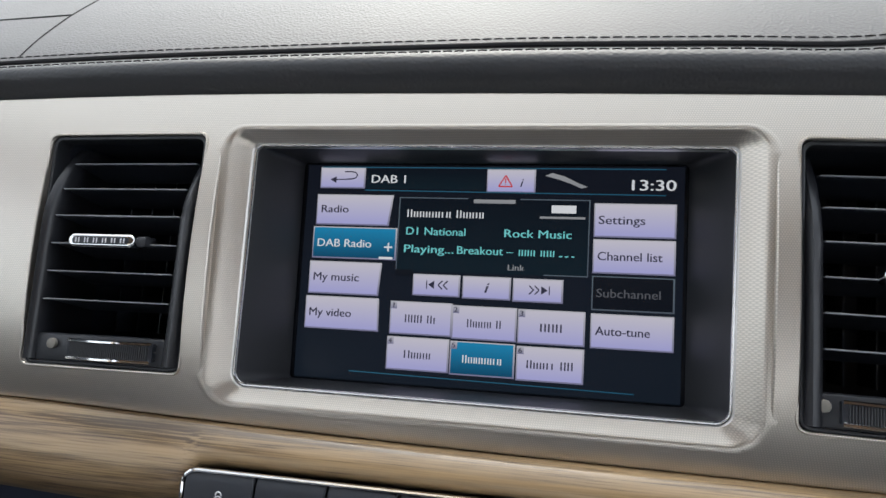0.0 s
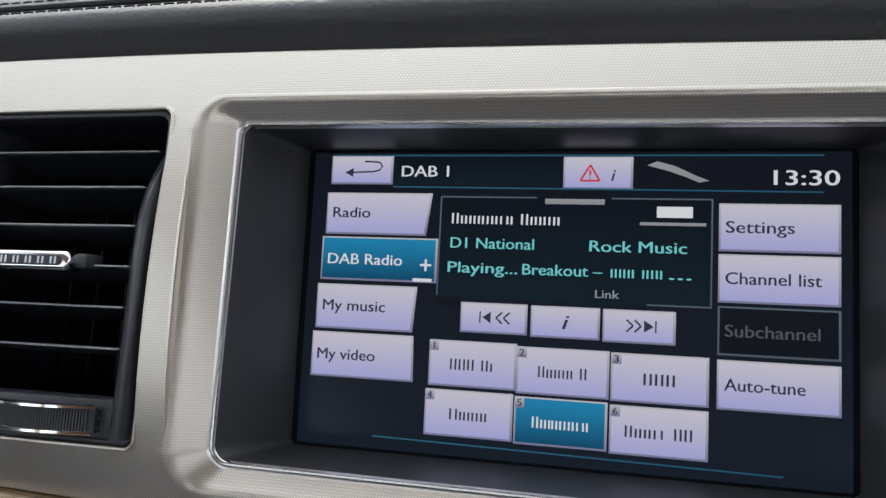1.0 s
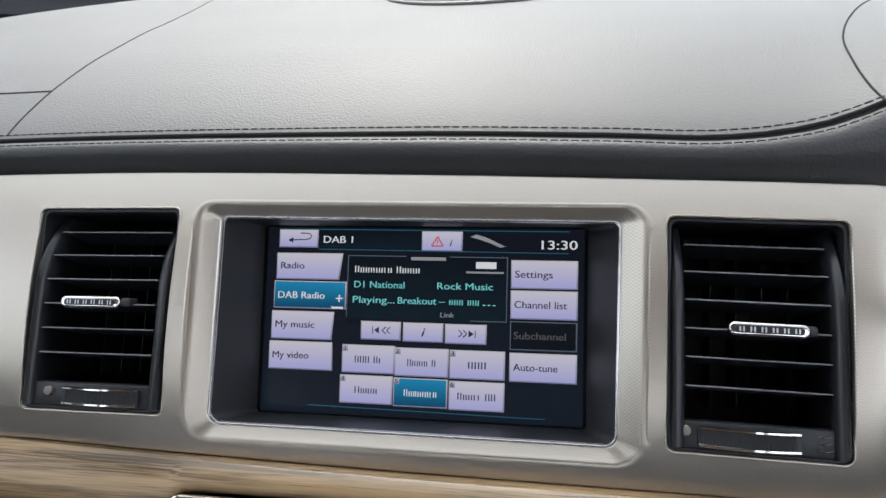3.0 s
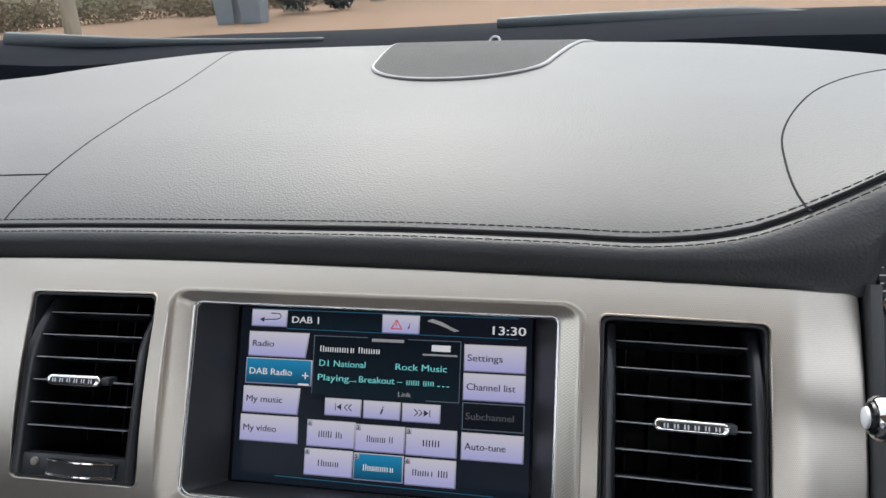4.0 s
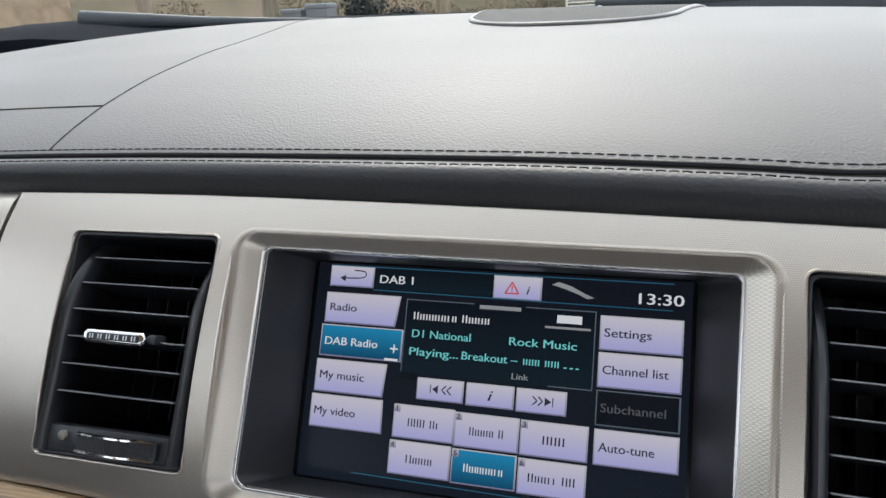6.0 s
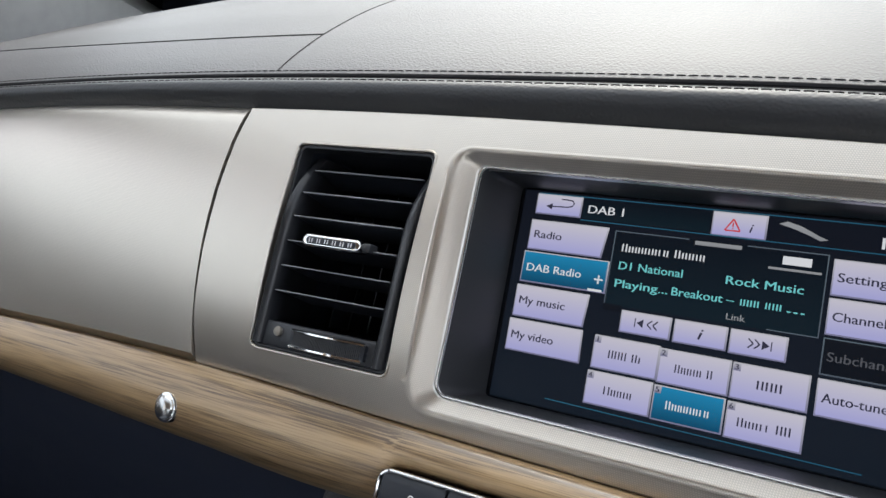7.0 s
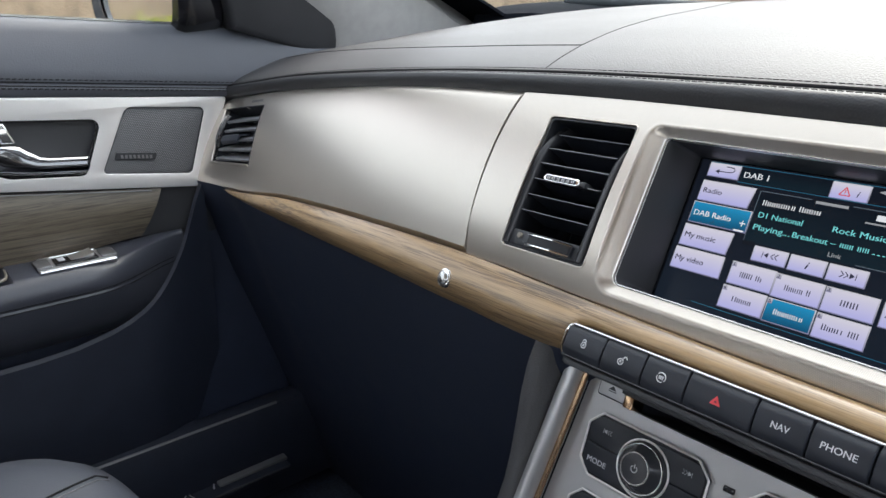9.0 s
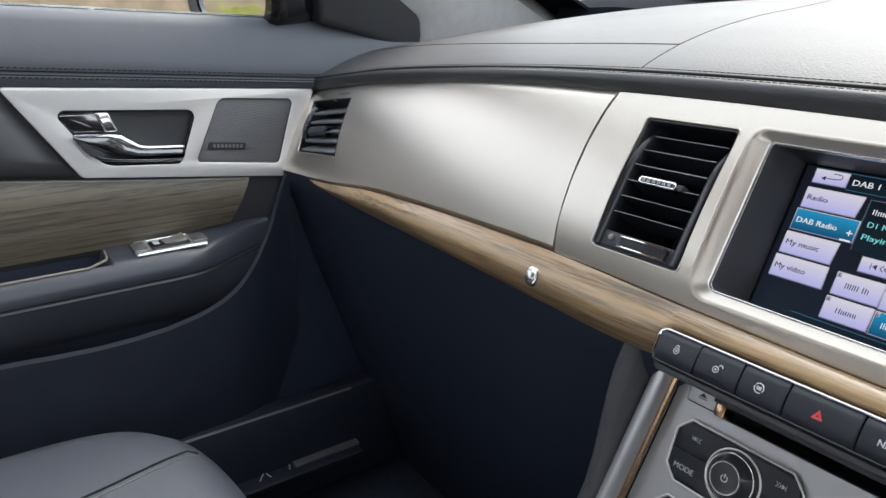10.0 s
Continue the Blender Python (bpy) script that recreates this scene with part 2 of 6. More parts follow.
FRIT = surface("black windscreen border", (0.010, 0.012, 0.017), 0.85, vary=0.1, scale=30, bump=0, spec=0.04)
RUBBER = surface("black rubber", (0.016, 0.018, 0.021), 0.7, vary=0.15, scale=40, bump=0.2, grain=900, spec=0.15)
WIPER = surface("weathered grey wiper plastic", (0.034, 0.042, 0.050), 0.5, vary=0.15, scale=30, bump=0.15, grain=700)
MIRROR = surface("mirror silvering", (0.85, 0.86, 0.87), 0.02, 1.0, vary=0.0, bump=0)

# the display's picture
UI_PALE = lit("display pale key", (0.60, 0.58, 0.66), (0.40, 0.40, 0.72), 0.25)
UI_EDGE = lit("display key edge", (0.50, 0.50, 0.55), (0.20, 0.20, 0.32), 0.25)
UI_BLUE = lit("display blue key", (0.015, 0.24, 0.46), (0.004, 0.070, 0.15), 0.25)
UI_DARK = lit("display dark field", (0.006, 0.008, 0.014), (0.007, 0.012, 0.020), 0.25)
UI_BOX = lit("display panel field", (0.004, 0.007, 0.012), (0.005, 0.014, 0.021), 0.25)
UI_GREY = lit("display dim key", (0.006, 0.008, 0.012), (0.004, 0.006, 0.010), 0.25)
UI_LINE = lit("display blue line", (0.024, 0.12, 0.19), (0.014, 0.08, 0.14), 0.25)
UI_RULE = lit("display grey line", (0.10, 0.135, 0.165), (0.08, 0.10, 0.13), 0.25)
UI_WHITE = lit("display white text", (0.72, 0.74, 0.78), (0.72, 0.74, 0.78), 0.25)
UI_CYAN = lit("display aqua text", (0.18, 0.62, 0.64), (0.18, 0.62, 0.64), 0.25)
UI_INK = lit("display dark text", (0.035, 0.035, 0.060), (0.035, 0.035, 0.060), 0.25)
UI_DIM = lit("display dim text", (0.085, 0.09, 0.105), (0.085, 0.09, 0.105), 0.25)
UI_SOFT = lit("display soft grey text", (0.32, 0.33, 0.35), (0.26, 0.27, 0.29), 0.25)
UI_RED = lit("display red sign", (0.60, 0.05, 0.06), (0.60, 0.05, 0.06), 0.25)
DIAL_LIGHT = lit("backlit dial marks", (0.70, 0.70, 0.72), (0.70, 0.70, 0.72), 0.16)

# ---- building tools ----
def root(name, place, label, category, group="", base=DASH):
    ob = new(name)
    ob.empty_display_size = 0.01
    ob.matrix_world = base @ Matrix.Translation(place)
    return tagged(ob, label, category, group)


def finish(name, bm, material, smooth=40):
    bmesh.ops.recalc_face_normals(bm, faces=bm.faces)
    me = bpy.data.meshes.new(name)
    bm.to_mesh(me)
    bm.free()
    me.materials.append(material)
    if smooth:
        me.polygons.foreach_set("use_smooth", [True] * len(me.polygons))
        me.set_sharp_from_angle(angle=radians(smooth))
    return me


def part(name, bm, material, parent=None, label="", smooth=40):
    ob = new(name, bm if isinstance(bm, bpy.types.Mesh) else finish(name, bm, material, smooth))
    ob.parent = parent
    return tagged(ob, label)


def setting(name, bm, material, label, category, smooth=40):
    return tagged(part(name, bm, material, None, label, smooth), label, category, kind="structure")


def box(bm, lo, hi, bevel=0.0, seg=2):
    made = bmesh.ops.create_cube(bm, size=1.0)["verts"]
    for v in made:
        v.co = Vector([lo[i] + (v.co[i] + 0.5) * (hi[i] - lo[i]) for i in range(3)])
    if bevel:
        edges = list({e for v in made for e in v.link_edges})
        bmesh.ops.bevel(bm, geom=edges, offset=bevel, segments=seg, profile=0.5, affect="EDGES", clamp_overlap=True)
    return bm


def boxed(lo, hi, bevel=0.0, seg=2):
    return box(bmesh.new(), lo, hi, bevel, seg)


def sheet(bm, rows, closed=False):
    """Quads over rows of points; closed: each row is a loop."""
    vs = [[bm.verts.new(p) for p in row] for row in rows]
    n = len(vs[0])
    for a, b in zip(vs, vs[1:]):
        for i in range(n if closed else n - 1):
            j = (i + 1) % n
            bm.faces.new((a[i], a[j], b[j], b[i]))
    return vs


def thick(rows, depth):
    """A sheet with a back, depth being the way from front to back."""
    bm = bmesh.new()
    d = Vector(depth)
    front = sheet(bm, rows)
    back = sheet(bm, [[Vector(p) + d for p in row] for row in rows])
    for f, b in ((front, back), (list(zip(*front)), list(zip(*back)))):
        for k in (0, -1):
            for i in range(len(f[k]) - 1):
                bm.faces.new((f[k][i], f[k][i + 1], b[k][i + 1], b[k][i]))
    return bm


def tube(bm, path, r, n=8, closed=False, flat=1.0, up=None):
    """A round (or flattened) bar along a path; r may be one radius a point."""
    pts = [Vector(p) for p in path]
    rings = []
    for i, p in enumerate(pts):
        a = pts[i - 1] if (i or closed) else p
        b = pts[(i + 1) % len(pts)] if (i < len(pts) - 1 or closed) else p
        way = (b - a).normalized()
        side = way.cross(Vector(up or (0, 1, 0.001)))
        side = side.normalized() if side.length > 1e-6 else way.orthogonal().normalized()
        top = side.cross(way).normalized()
        q = r[i] if isinstance(r, (list, tuple)) else r
        rings.append([p + side * q * math.cos(k * math.tau / n) + top * q * flat * math.sin(k * math.tau / n) for k in range(n)])
    if closed:
        rings.append(rings[0])
        sheet(bm, rings, True)
        bmesh.ops.remove_doubles(bm, verts=bm.verts, dist=1e-6)
    else:
        vs = sheet(bm, rings, True)
        bm.faces.new(vs[0])
        bm.faces.new(vs[-1])
    return bm


def rounded(poly, r, n=5):
    """A polygon with its corners rounded; r: one radius, or one a corner."""
    out = []
    P = [Vector((*p, 0)) for p in poly]
    for i, p in enumerate(P):
        a, b = P[i - 1], P[(i + 1) % len(P)]
        u, w = (a - p).normalized(), (b - p).normalized()
        q = r[i] if isinstance(r, (list, tuple)) else r
        if q <= 0:
            out.append((p.x, p.y))
            continue
        half = u.angle(w) / 2
        d = min(q / math.tan(half), 0.49 * (a - p).length, 0.49 * (b - p).length)
        q = d * math.tan(half)
        c = p + (u + w).normalized() * (q / math.sin(half))
        s, e = p + u * d - c, p + w * d - c
        for k in range(n + 1):
            v = s.normalized().slerp(e.normalized(), k / n) * q
            out.append((c.x + v.x, c.y + v.y))
    return out


def flat_mesh(loops, half, bevel, res=2):
    cu = bpy.data.curves.new("outline", "CURVE")
    cu.dimensions, cu.fill_mode = "2D", "BOTH"
    cu.extrude, cu.bevel_depth, cu.bevel_resolution, cu.offset = max(half - bevel, 0), bevel, res, -bevel
    for loop in loops:
        sp = cu.splines.new("POLY")
        sp.points.add(len(loop) - 1)
        for q, (x, y) in zip(sp.points, loop):
            q.co = (x, y, 0, 1)
        sp.use_cyclic_u = True
    ob = bpy.data.objects.new("outline", cu)
    me = bpy.data.meshes.new_from_object(ob)
    bm = bmesh.new()
    bm.from_mesh(me)
    bpy.data.objects.remove(ob)
    bpy.data.curves.remove(cu)
    bpy.data.meshes.remove(me)
    bmesh.ops.remove_doubles(bm, verts=bm.verts, dist=1e-7)
    return bm


def plate(loops, front, back, bevel=0.0, side="dash"):
    """A flat piece with holes, from its outline and its front and back depth. dash: (x, z) with depth y; door: (y, z) with depth x; floor: (x, y) with depth z."""
    bm = flat_mesh(loops, abs(back - front) / 2, bevel)
    c = (front + back) / 2
    for v in bm.verts:
        x, y, z = v.co
        v.co = (x, c + z, y) if side == "dash" else (c + z, x, y) if side == "door" else (x, y, c + z)
    return bm


def disc(bm, c, r, depth, n=24, bevel=0.0, axis="y"):
    """A round piece whose face looks along minus y (or plus x, or z)."""
    ring = lambda q, d: [(c[0] + q * math.cos(k * math.tau / n), c[1] + d, c[2] + q * math.sin(k * math.tau / n)) for k in range(n)]
    rows = [ring(r, depth), ring(r, bevel), ring(r - bevel * 0.3, bevel * 0.3), ring(r - bevel, 0)] if bevel else [ring(r, depth), ring(r, 0)]
    if axis == "x":
        rows = [[(c[0] - (p[1] - c[1]), c[1] + (p[0] - c[0]), p[2]) for p in row] for row in rows]
    vs = sheet(bm, rows, True)
    bm.faces.new(vs[0])
    bm.faces.new(vs[-1])
    return bm


def words(text, x, z, y, size, wide=1.0, lean=0.0):
    """Lettering on the dash: left edge x, baseline z, cap height size."""
    cu = bpy.data.curves.new("lettering", "FONT")
    cu.body, cu.size, cu.shear, cu.resolution_u = text, size / 0.73, lean, 3
    ob = bpy.data.objects.new("lettering", cu)
    me = bpy.data.meshes.new_from_object(ob)
    bm = bmesh.new()
    bm.from_mesh(me)
    bpy.data.objects.remove(ob)
    bpy.data.curves.remove(cu)
    bpy.data.meshes.remove(me)
    for v in bm.verts:
        v.co = (x + v.co.x * wide, y, z + v.co.y)
    once = bm.verts[:] + bm.edges[:] + bm.faces[:]
    for way in (-1, 1):
        again = bmesh.ops.duplicate(bm, geom=once)["geom"]
        for v in again:
            if isinstance(v, bmesh.types.BMVert):
                v.co += Vector((0.016 * size * way, 0.000008 * (2 + way), 0))
    return bm


def fit_words(text, x0, x1, z, y, size, lean=0.0):
    bm = words(text, 0, z, y, size, 1.0, lean)
    lo, hi = min(v.co.x for v in bm.verts), max(v.co.x for v in bm.verts)
    for v in bm.verts:
        v.co.x = x0 + (v.co.x - lo) / (hi - lo) * (x1 - x0)
    return bm


def bars(widths, x0, x1, z0, z1, y, gap=0.25, thin=False):
    """Plain upright bars in place of a name; 0 stands for a blank. thin: two slim uprights a letter, small letters lower."""
    bm = bmesh.new()
    total = sum((w or 0.5) for w in widths) + gap * (len(widths) - 1)
    k, x = (x1 - x0) / total, x0
    for w in widths:
        spans = ((0, w),) if not thin else ((0.04, 0.32),) if w < 0.7 else ((0.0, 0.29), (w - 0.29, w))
        top = z1 if not thin or w >= 1 else z0 + (z1 - z0) * 0.76
        for a, b in spans if w else ():
            bm.faces.new([bm.verts.new(p) for p in ((x + a * k, y, z0), (x + b * k, y, z0), (x + b * k, y, top), (x + a * k, y, top))])
        x += ((w or 0.5) + gap) * k
    return bm


def smoothstep(a, b, x):
    t = min(1, max(0, (x - a) / (b - a)))
    return t * t * (3 - 2 * t)


def along(table, x):
    """A smooth curve through (x, value) pairs."""
    if x <= table[0][0]:
        return table[0][1]
    for i in range(len(table) - 1):
        (x0, v0), (x1, v1) = table[i], table[i + 1]
        if x <= x1:
            m0 = (v1 - table[i - 1][1]) / (x1 - table[i - 1][0]) if i else (v1 - v0) / (x1 - x0)
            m1 = (table[i + 2][1] - v0) / (table[i + 2][0] - x0) if i + 2 < len(table) else (v1 - v0) / (x1 - x0)
            h = x1 - x0
            t = (x - x0) / h
            return (2 * t**3 - 3 * t**2 + 1) * v0 + (t**3 - 2 * t**2 + t) * h * m0 + (-2 * t**3 + 3 * t**2) * v1 + (t**3 - t**2) * h * m1
    return table[-1][1]


def spread(a, b, n):
    return [a + (b - a) * i / (n - 1) for i in range(n)]

# ---- dashboard: leather top, front roll, silver fascia, wood ----
IN_DASH = DASH.inverted()
TOP_EDGE = [(-0.74, 0.018), (-0.64, 0.034), (-0.518, 0.047), (-0.339, 0.059), (-0.217, 0.062), (-0.115, 0.063), (0.019, 0.061), (0.136, 0.058), (0.217, 0.056), (0.222, 0.0600), (0.228, 0.0735), (0.238, 0.091), (0.252, 0.103), (0.27, 0.114), (0.40, 0.155)]
STITCH = [(-0.76, 0.030), (-0.67, 0.043), (-0.545, 0.060), (-0.355, 0.074), (-0.19, 0.080), (0.0, 0.0805), (0.087, 0.0785), (0.133, 0.0770), (0.172, 0.082), (0.205, 0.095), (0.239, 0.112), (0.30, 0.142), (0.40, 0.185)]
LOW_EDGE = [(-0.73, -0.092), (-0.604, -0.083), (-0.49, -0.072), (-0.343, -0.066), (-0.219, -0.064), (-0.1, -0.067), (0.0, -0.069), (0.22, -0.071)]
WOOD_LOW = [(-0.74, -0.0935), (-0.646, -0.0875), (-0.632, -0.0908), (-0.60, -0.0935), (-0.56, -0.0948), (-0.473, -0.096), (-0.321, -0.0990), (-0.216, -0.1015), (-0.106, -0.1010), (-0.100, -0.088), (-0.085, -0.0855), (0.22, -0.087)]
CREST = [(-0.76, 1.012), (-0.6, 1.031), (-0.3, 1.034), (0.0, 1.0315), (0.19, 1.0245), (0.31, 1.014), (0.40, 1.002)]
MIDDLE = [(-0.76, 0.982), (-0.6, 1.0), (-0.3, 1.02), (0.0, 1.024), (0.2, 1.02), (0.3, 1.024), (0.40, 1.02)]


def top_at(x, y):
    """Height of the leather top at a place of the plan, in the car's axes."""
    s = DASH @ Vector((x, -0.030, along(STITCH, x)))
    zm, zc = along(MIDDLE, x), along(CREST, x)
    table = [(s.y, s.z), (s.y + 0.008, s.z + 0.11 * (zm - s.z)), (s.y + 0.02, s.z + 0.25 * (zm - s.z)), (s.y + 0.045, s.z + 0.48 * (zm - s.z)), (s.y + 0.09, s.z + 0.77 * (zm - s.z)), (0.17, zm), (0.38, zc), (0.54, zc - 0.018)]
    return along(table, max(y, s.y))


LEATHER_END = [(-0.76, 0.13), (-0.60, 0.195), (-0.50, 0.238), (-0.41, 0.285), (-0.33, 0.338), (-0.25, 0.405), (-0.17, 0.475), (-0.10, 0.52), (0.0, 0.535), (0.14, 0.528), (0.25, 0.49), (0.40, 0.42)]


def on_top(x, y, lift=0.0):
    return IN_DASH @ Vector((x, y, top_at(x, y) + lift))


dash = root("dashboard", (0, 0, 0), "charcoal leather dashboard with stitched seams and silver fascia", "dashboard")
xs = spread(-0.76, 0.20, 84) + spread(0.203, 0.27, 24) + spread(0.28, 0.40, 12)
rows = []
for x in xs:
    y0 = (DASH @ Vector((x, -0.030, along(STITCH, x)))).y
    row = []
    for k in range(41):
        f = (k / 40) ** 1.5
        y = y0 + (along(LEATHER_END, x) - y0) * f
        row.append(on_top(x, y))
    rows.append(row)
part("top_cover", thick(rows, (0, 0.006, -0.012)), LEATHER, dash, "grained charcoal leather top")

rows = []
for x in xs:
    zt, zs = along(TOP_EDGE, x) - 0.002, along(STITCH, x)
    row = []
    for k in range(13):
        a = k / 12
        row.append((x, -0.0255 - 0.0045 * a - 0.0075 * math.sin(math.pi * a ** 1.3) + 0.013 * (1 - a) * smoothstep(-0.33, -0.70, x), zt + (zs - zt) * a - 0.0015 * (a > 0.99)))
    rows.append(row)
part("front_roll", thick(rows, (0, 0.008, 0)), LEATHER_SOFT, dash, "black leather roll along the fascia")


def seam(name, pts, r, flat=0.5):
    """A sewn joint: a low dark cord sunk into the leather."""
    return part(name, tube(bmesh.new(), pts, r, 6, flat=flat), CREASE, dash)


seam("seam", [(x, -0.0305, along(STITCH, x) + 0.0003) for x in spread(-0.74, 0.39, 90)], 0.0010)
plan = [(-0.004, -0.212), (0.054, -0.2085), (0.13, -0.206), (0.25, -0.220), (0.38, -0.25), (0.50, -0.278)]
seam("seam", [on_top(along(plan, y), y, 0.0) for y in spread(0.015, 0.5, 60)], 0.0006)
seam("seam", [on_top(x, 0.052 + 0.02 * smoothstep(-0.3, -0.7, x), 0.0) for x in spread(-0.72, -0.2085, 50)], 0.0006)
plan = [(0.012, 0.197), (0.03, 0.1940), (0.055, 0.1945), (0.085, 0.1990), (0.124, 0.2140), (0.165, 0.237), (0.20, 0.268), (0.23, 0.31), (0.25, 0.37)]
seam("seam", [on_top(along(plan, y), y, 0.0) for y in spread(0.0135, 0.25, 50)], 0.0006)

# two rows of machine stitches, one on each side of the long seam
bm = bmesh.new()
x = -0.70
while x < 0.385:
    z0, z1 = along(STITCH, x), along(STITCH, x + 0.0034)
    for way in (1, -1):
        if way > 0:
            y0 = (DASH @ Vector((x, -0.030, z0))).y + 0.0040
            a, b = on_top(x, y0, 0.0), on_top(x + 0.0034, y0 + 0.88 * (z1 - z0) * 0.5, 0.0)
        else:
            a, b = Vector((x, -0.0357, z0 - 0.0038)), Vector((x + 0.0034, -0.0357, z1 - 0.0038))
        m = (a + b) / 2 + Vector((0, -0.0001, 0.0001))
        tube(bm, [a, m, b], 0.00030, 4)
    x += 0.0044
tagged(part("stitching", bm, CREASE, dash), kind="stuff")

# loudspeaker under the windscreen
outline = rounded([(-0.060, 0.205), (0.060, 0.205), (0.107, 0.50), (-0.098, 0.50)], [0.085, 0.085, 0.01, 0.01], 10)
loop = []
for (ax, ay), (bx, by) in zip(outline, outline[1:] + outline[:1]):
    n = max(1, int(math.hypot(bx - ax, by - ay) / 0.008))
    loop += [(ax + (bx - ax) * k / n, ay + (by - ay) * k / n) for k in range(n)]
outline = loop
speaker = root("dash_speaker", on_top(0, 0.3), "dark mesh loudspeaker grille with thin grey rim on dashboard", "speaker")
inv = speaker.matrix_world.inverted()
bm = bmesh.new()
cx, cy = 0.0, 0.33
rings = [[inv @ Vector((cx + (px - cx) * f, cy + (py - cy) * f, top_at(cx + (px - cx) * f, cy + (py - cy) * f) + 0.0022)) for px, py in outline] for f in (1, 0.9, 0.8, 0.68, 0.56, 0.44, 0.32, 0.2, 0.08, 0.004)]
sheet(bm, rings, True)
part("mesh_grille", bm, GRILLE_TOP, speaker)
part("rim", tube(bmesh.new(), [inv @ Vector((px, py, top_at(px, py) + 0.0006)) for px, py in outline], 0.0024, 8, True, 0.7, (0, 0, 1)), RIM_PALE, speaker, "thin grey rim")

sensor = root("light_sensor", on_top(0.005, 0.445), "small domed light sensor with pale ring at windscreen base", "sensor")
part("ring", tube(bmesh.new(), [(0.0050 * math.cos(a), 0, 0.002 + 0.0050 * math.sin(a)) for a in spread(0, math.tau, 25)[:-1]], 0.0011, 6, True), MARK, sensor)
bm = bmesh.new()
disc(bm, (0, 0.002, 0.002), 0.0046, 0.006, 20, 0.002)
part("dome", bm, BLACK_GLOSS, sensor)


def opening(d, low_r, top_r, n=9):
    """Outline of the display's opening, d wider than its chrome ring (less above and below)."""
    up, down = d * (0.54 if d > 0 else 1), d * (0.72 if d > 0 else 1)
    return rounded([(-0.0909 - d, -0.0524 - down), (0.0900 + d, -0.0528 - down), (0.0912 + d, 0.0410 + up), (-0.0890 - d, 0.0424 + up)], [low_r, low_r, top_r, top_r], n)


def sunk(z, h):
    """Depth at which a ring round the opening lies; the foot is a little shallower."""
    return fascia_y(z) + h * (1 - 0.2 * smoothstep(-0.030, -0.052, z))


def fascia_y(z):
    """Depth of the fascia's face: a slight belly whose upper edge turns back towards the windscreen."""
    t = (z + 0.004) / 0.066
    return -0.0345 - 0.0060 * (1 - t * t) + 0.003 * max(0.0, t - 0.55) ** 2 + 0.0042 * max(0.0, (-z - 0.028) / 0.042) ** 2


def bow(bm):
    """Swell the fascia slightly towards the seats between its upper and lower edge."""
    for z in spread(-0.066, 0.060, 15):
        bmesh.ops.bisect_plane(bm, geom=bm.verts[:] + bm.edges[:] + bm.faces[:], plane_co=(0, 0, z), plane_no=(0, 0, 1))
    for x in (0.187, 0.189, 0.191, 0.193):
        bmesh.ops.bisect_plane(bm, geom=bm.verts[:] + bm.edges[:] + bm.faces[:], plane_co=(x, 0, 0), plane_no=(1, 0, 0))
    for v in bm.verts:
        v.co.y += fascia_y(v.co.z) + 0.0345
        v.co.y += 0.36 * max(0.0, v.co.x - 0.188) * smoothstep(0.186, 0.193, v.co.x)
    return bm


# centre fascia, with openings for the two vents and the display
right_edge = [(0.217, 0.0555), (0.2175, 0.02), (0.2185, -0.03), (0.220, -0.071)]
left_edge = [(-0.2175, -0.0645), (-0.2203, -0.040), (-0.2213, -0.010), (-0.2207, 0.020), (-0.2187, 0.045), (-0.2160, 0.0620)]
low = [(x, along(LOW_EDGE, x) + 0.0002) for x in spread(0.18, -0.18, 13)]
high = [(x, along(TOP_EDGE, x)) for x in spread(-0.18, 0.18, 13)]
W, H = {-1: 0.0358, 1: 0.0345}, 0.047
LEFT_VENT, RIGHT_VENT = pose(-0.1453, 0, -0.0022, 0, -0.3, 0), pose(0.1440, 0, -0.0055, 0, 1.4, 0)
SHEAR = {-1: 0.046, 1: -0.024}
holes = [rounded([((m @ Vector((x, 0, z))).x, (m @ Vector((x, 0, z))).z) for x, z in [(a + k * b, b) for a, b in ((-W[s], -H), (W[s], -H), (W[s], H), (-W[s], H))]], 0.003) for m, k, s in ((LEFT_VENT, SHEAR[-1], -1), (RIGHT_VENT, SHEAR[1], 1))]
screen_hole = opening(0.0110, 0.012, 0.010)
fascia = part("fascia_panel", bow(plate([right_edge + low + left_edge + high, *holes, screen_hole], -0.0345, -0.0295, 0.0012)), SILVER, dash, "silver lacquered panel with fine embossed dots", 20)
# the face's shading follows its true curve
face = fascia.data
normals = []
for poly_ in face.polygons:
    for i in poly_.loop_indices:
        p = face.vertices[face.loops[i].vertex_index].co
        if poly_.normal.y < -0.85:
            turn = 0.36 * smoothstep(0.184, 0.196, p.x)
            normals.append(Vector((turn, -1, (fascia_y(p.z + 0.0005) - fascia_y(p.z - 0.0005)) / 0.001)).normalized())
        else:
            normals.append(poly_.normal.copy())
face.normals_split_custom_set(normals)


# sloping rim round the display: soft shoulder, straight fall, then a steep smooth inner band
def slope(profile):
    """Rings round the display; each (d, h): way out from the chrome ring, depth below the fascia."""
    bm = bmesh.new()
    sheet(bm, [[(x, sunk(z, h), z) for x, z in opening(d, 0.0050 + max(0, d) * 0.6, 0.0030 + max(0, d) * 0.6)] for d, h in profile], True)
    return bm


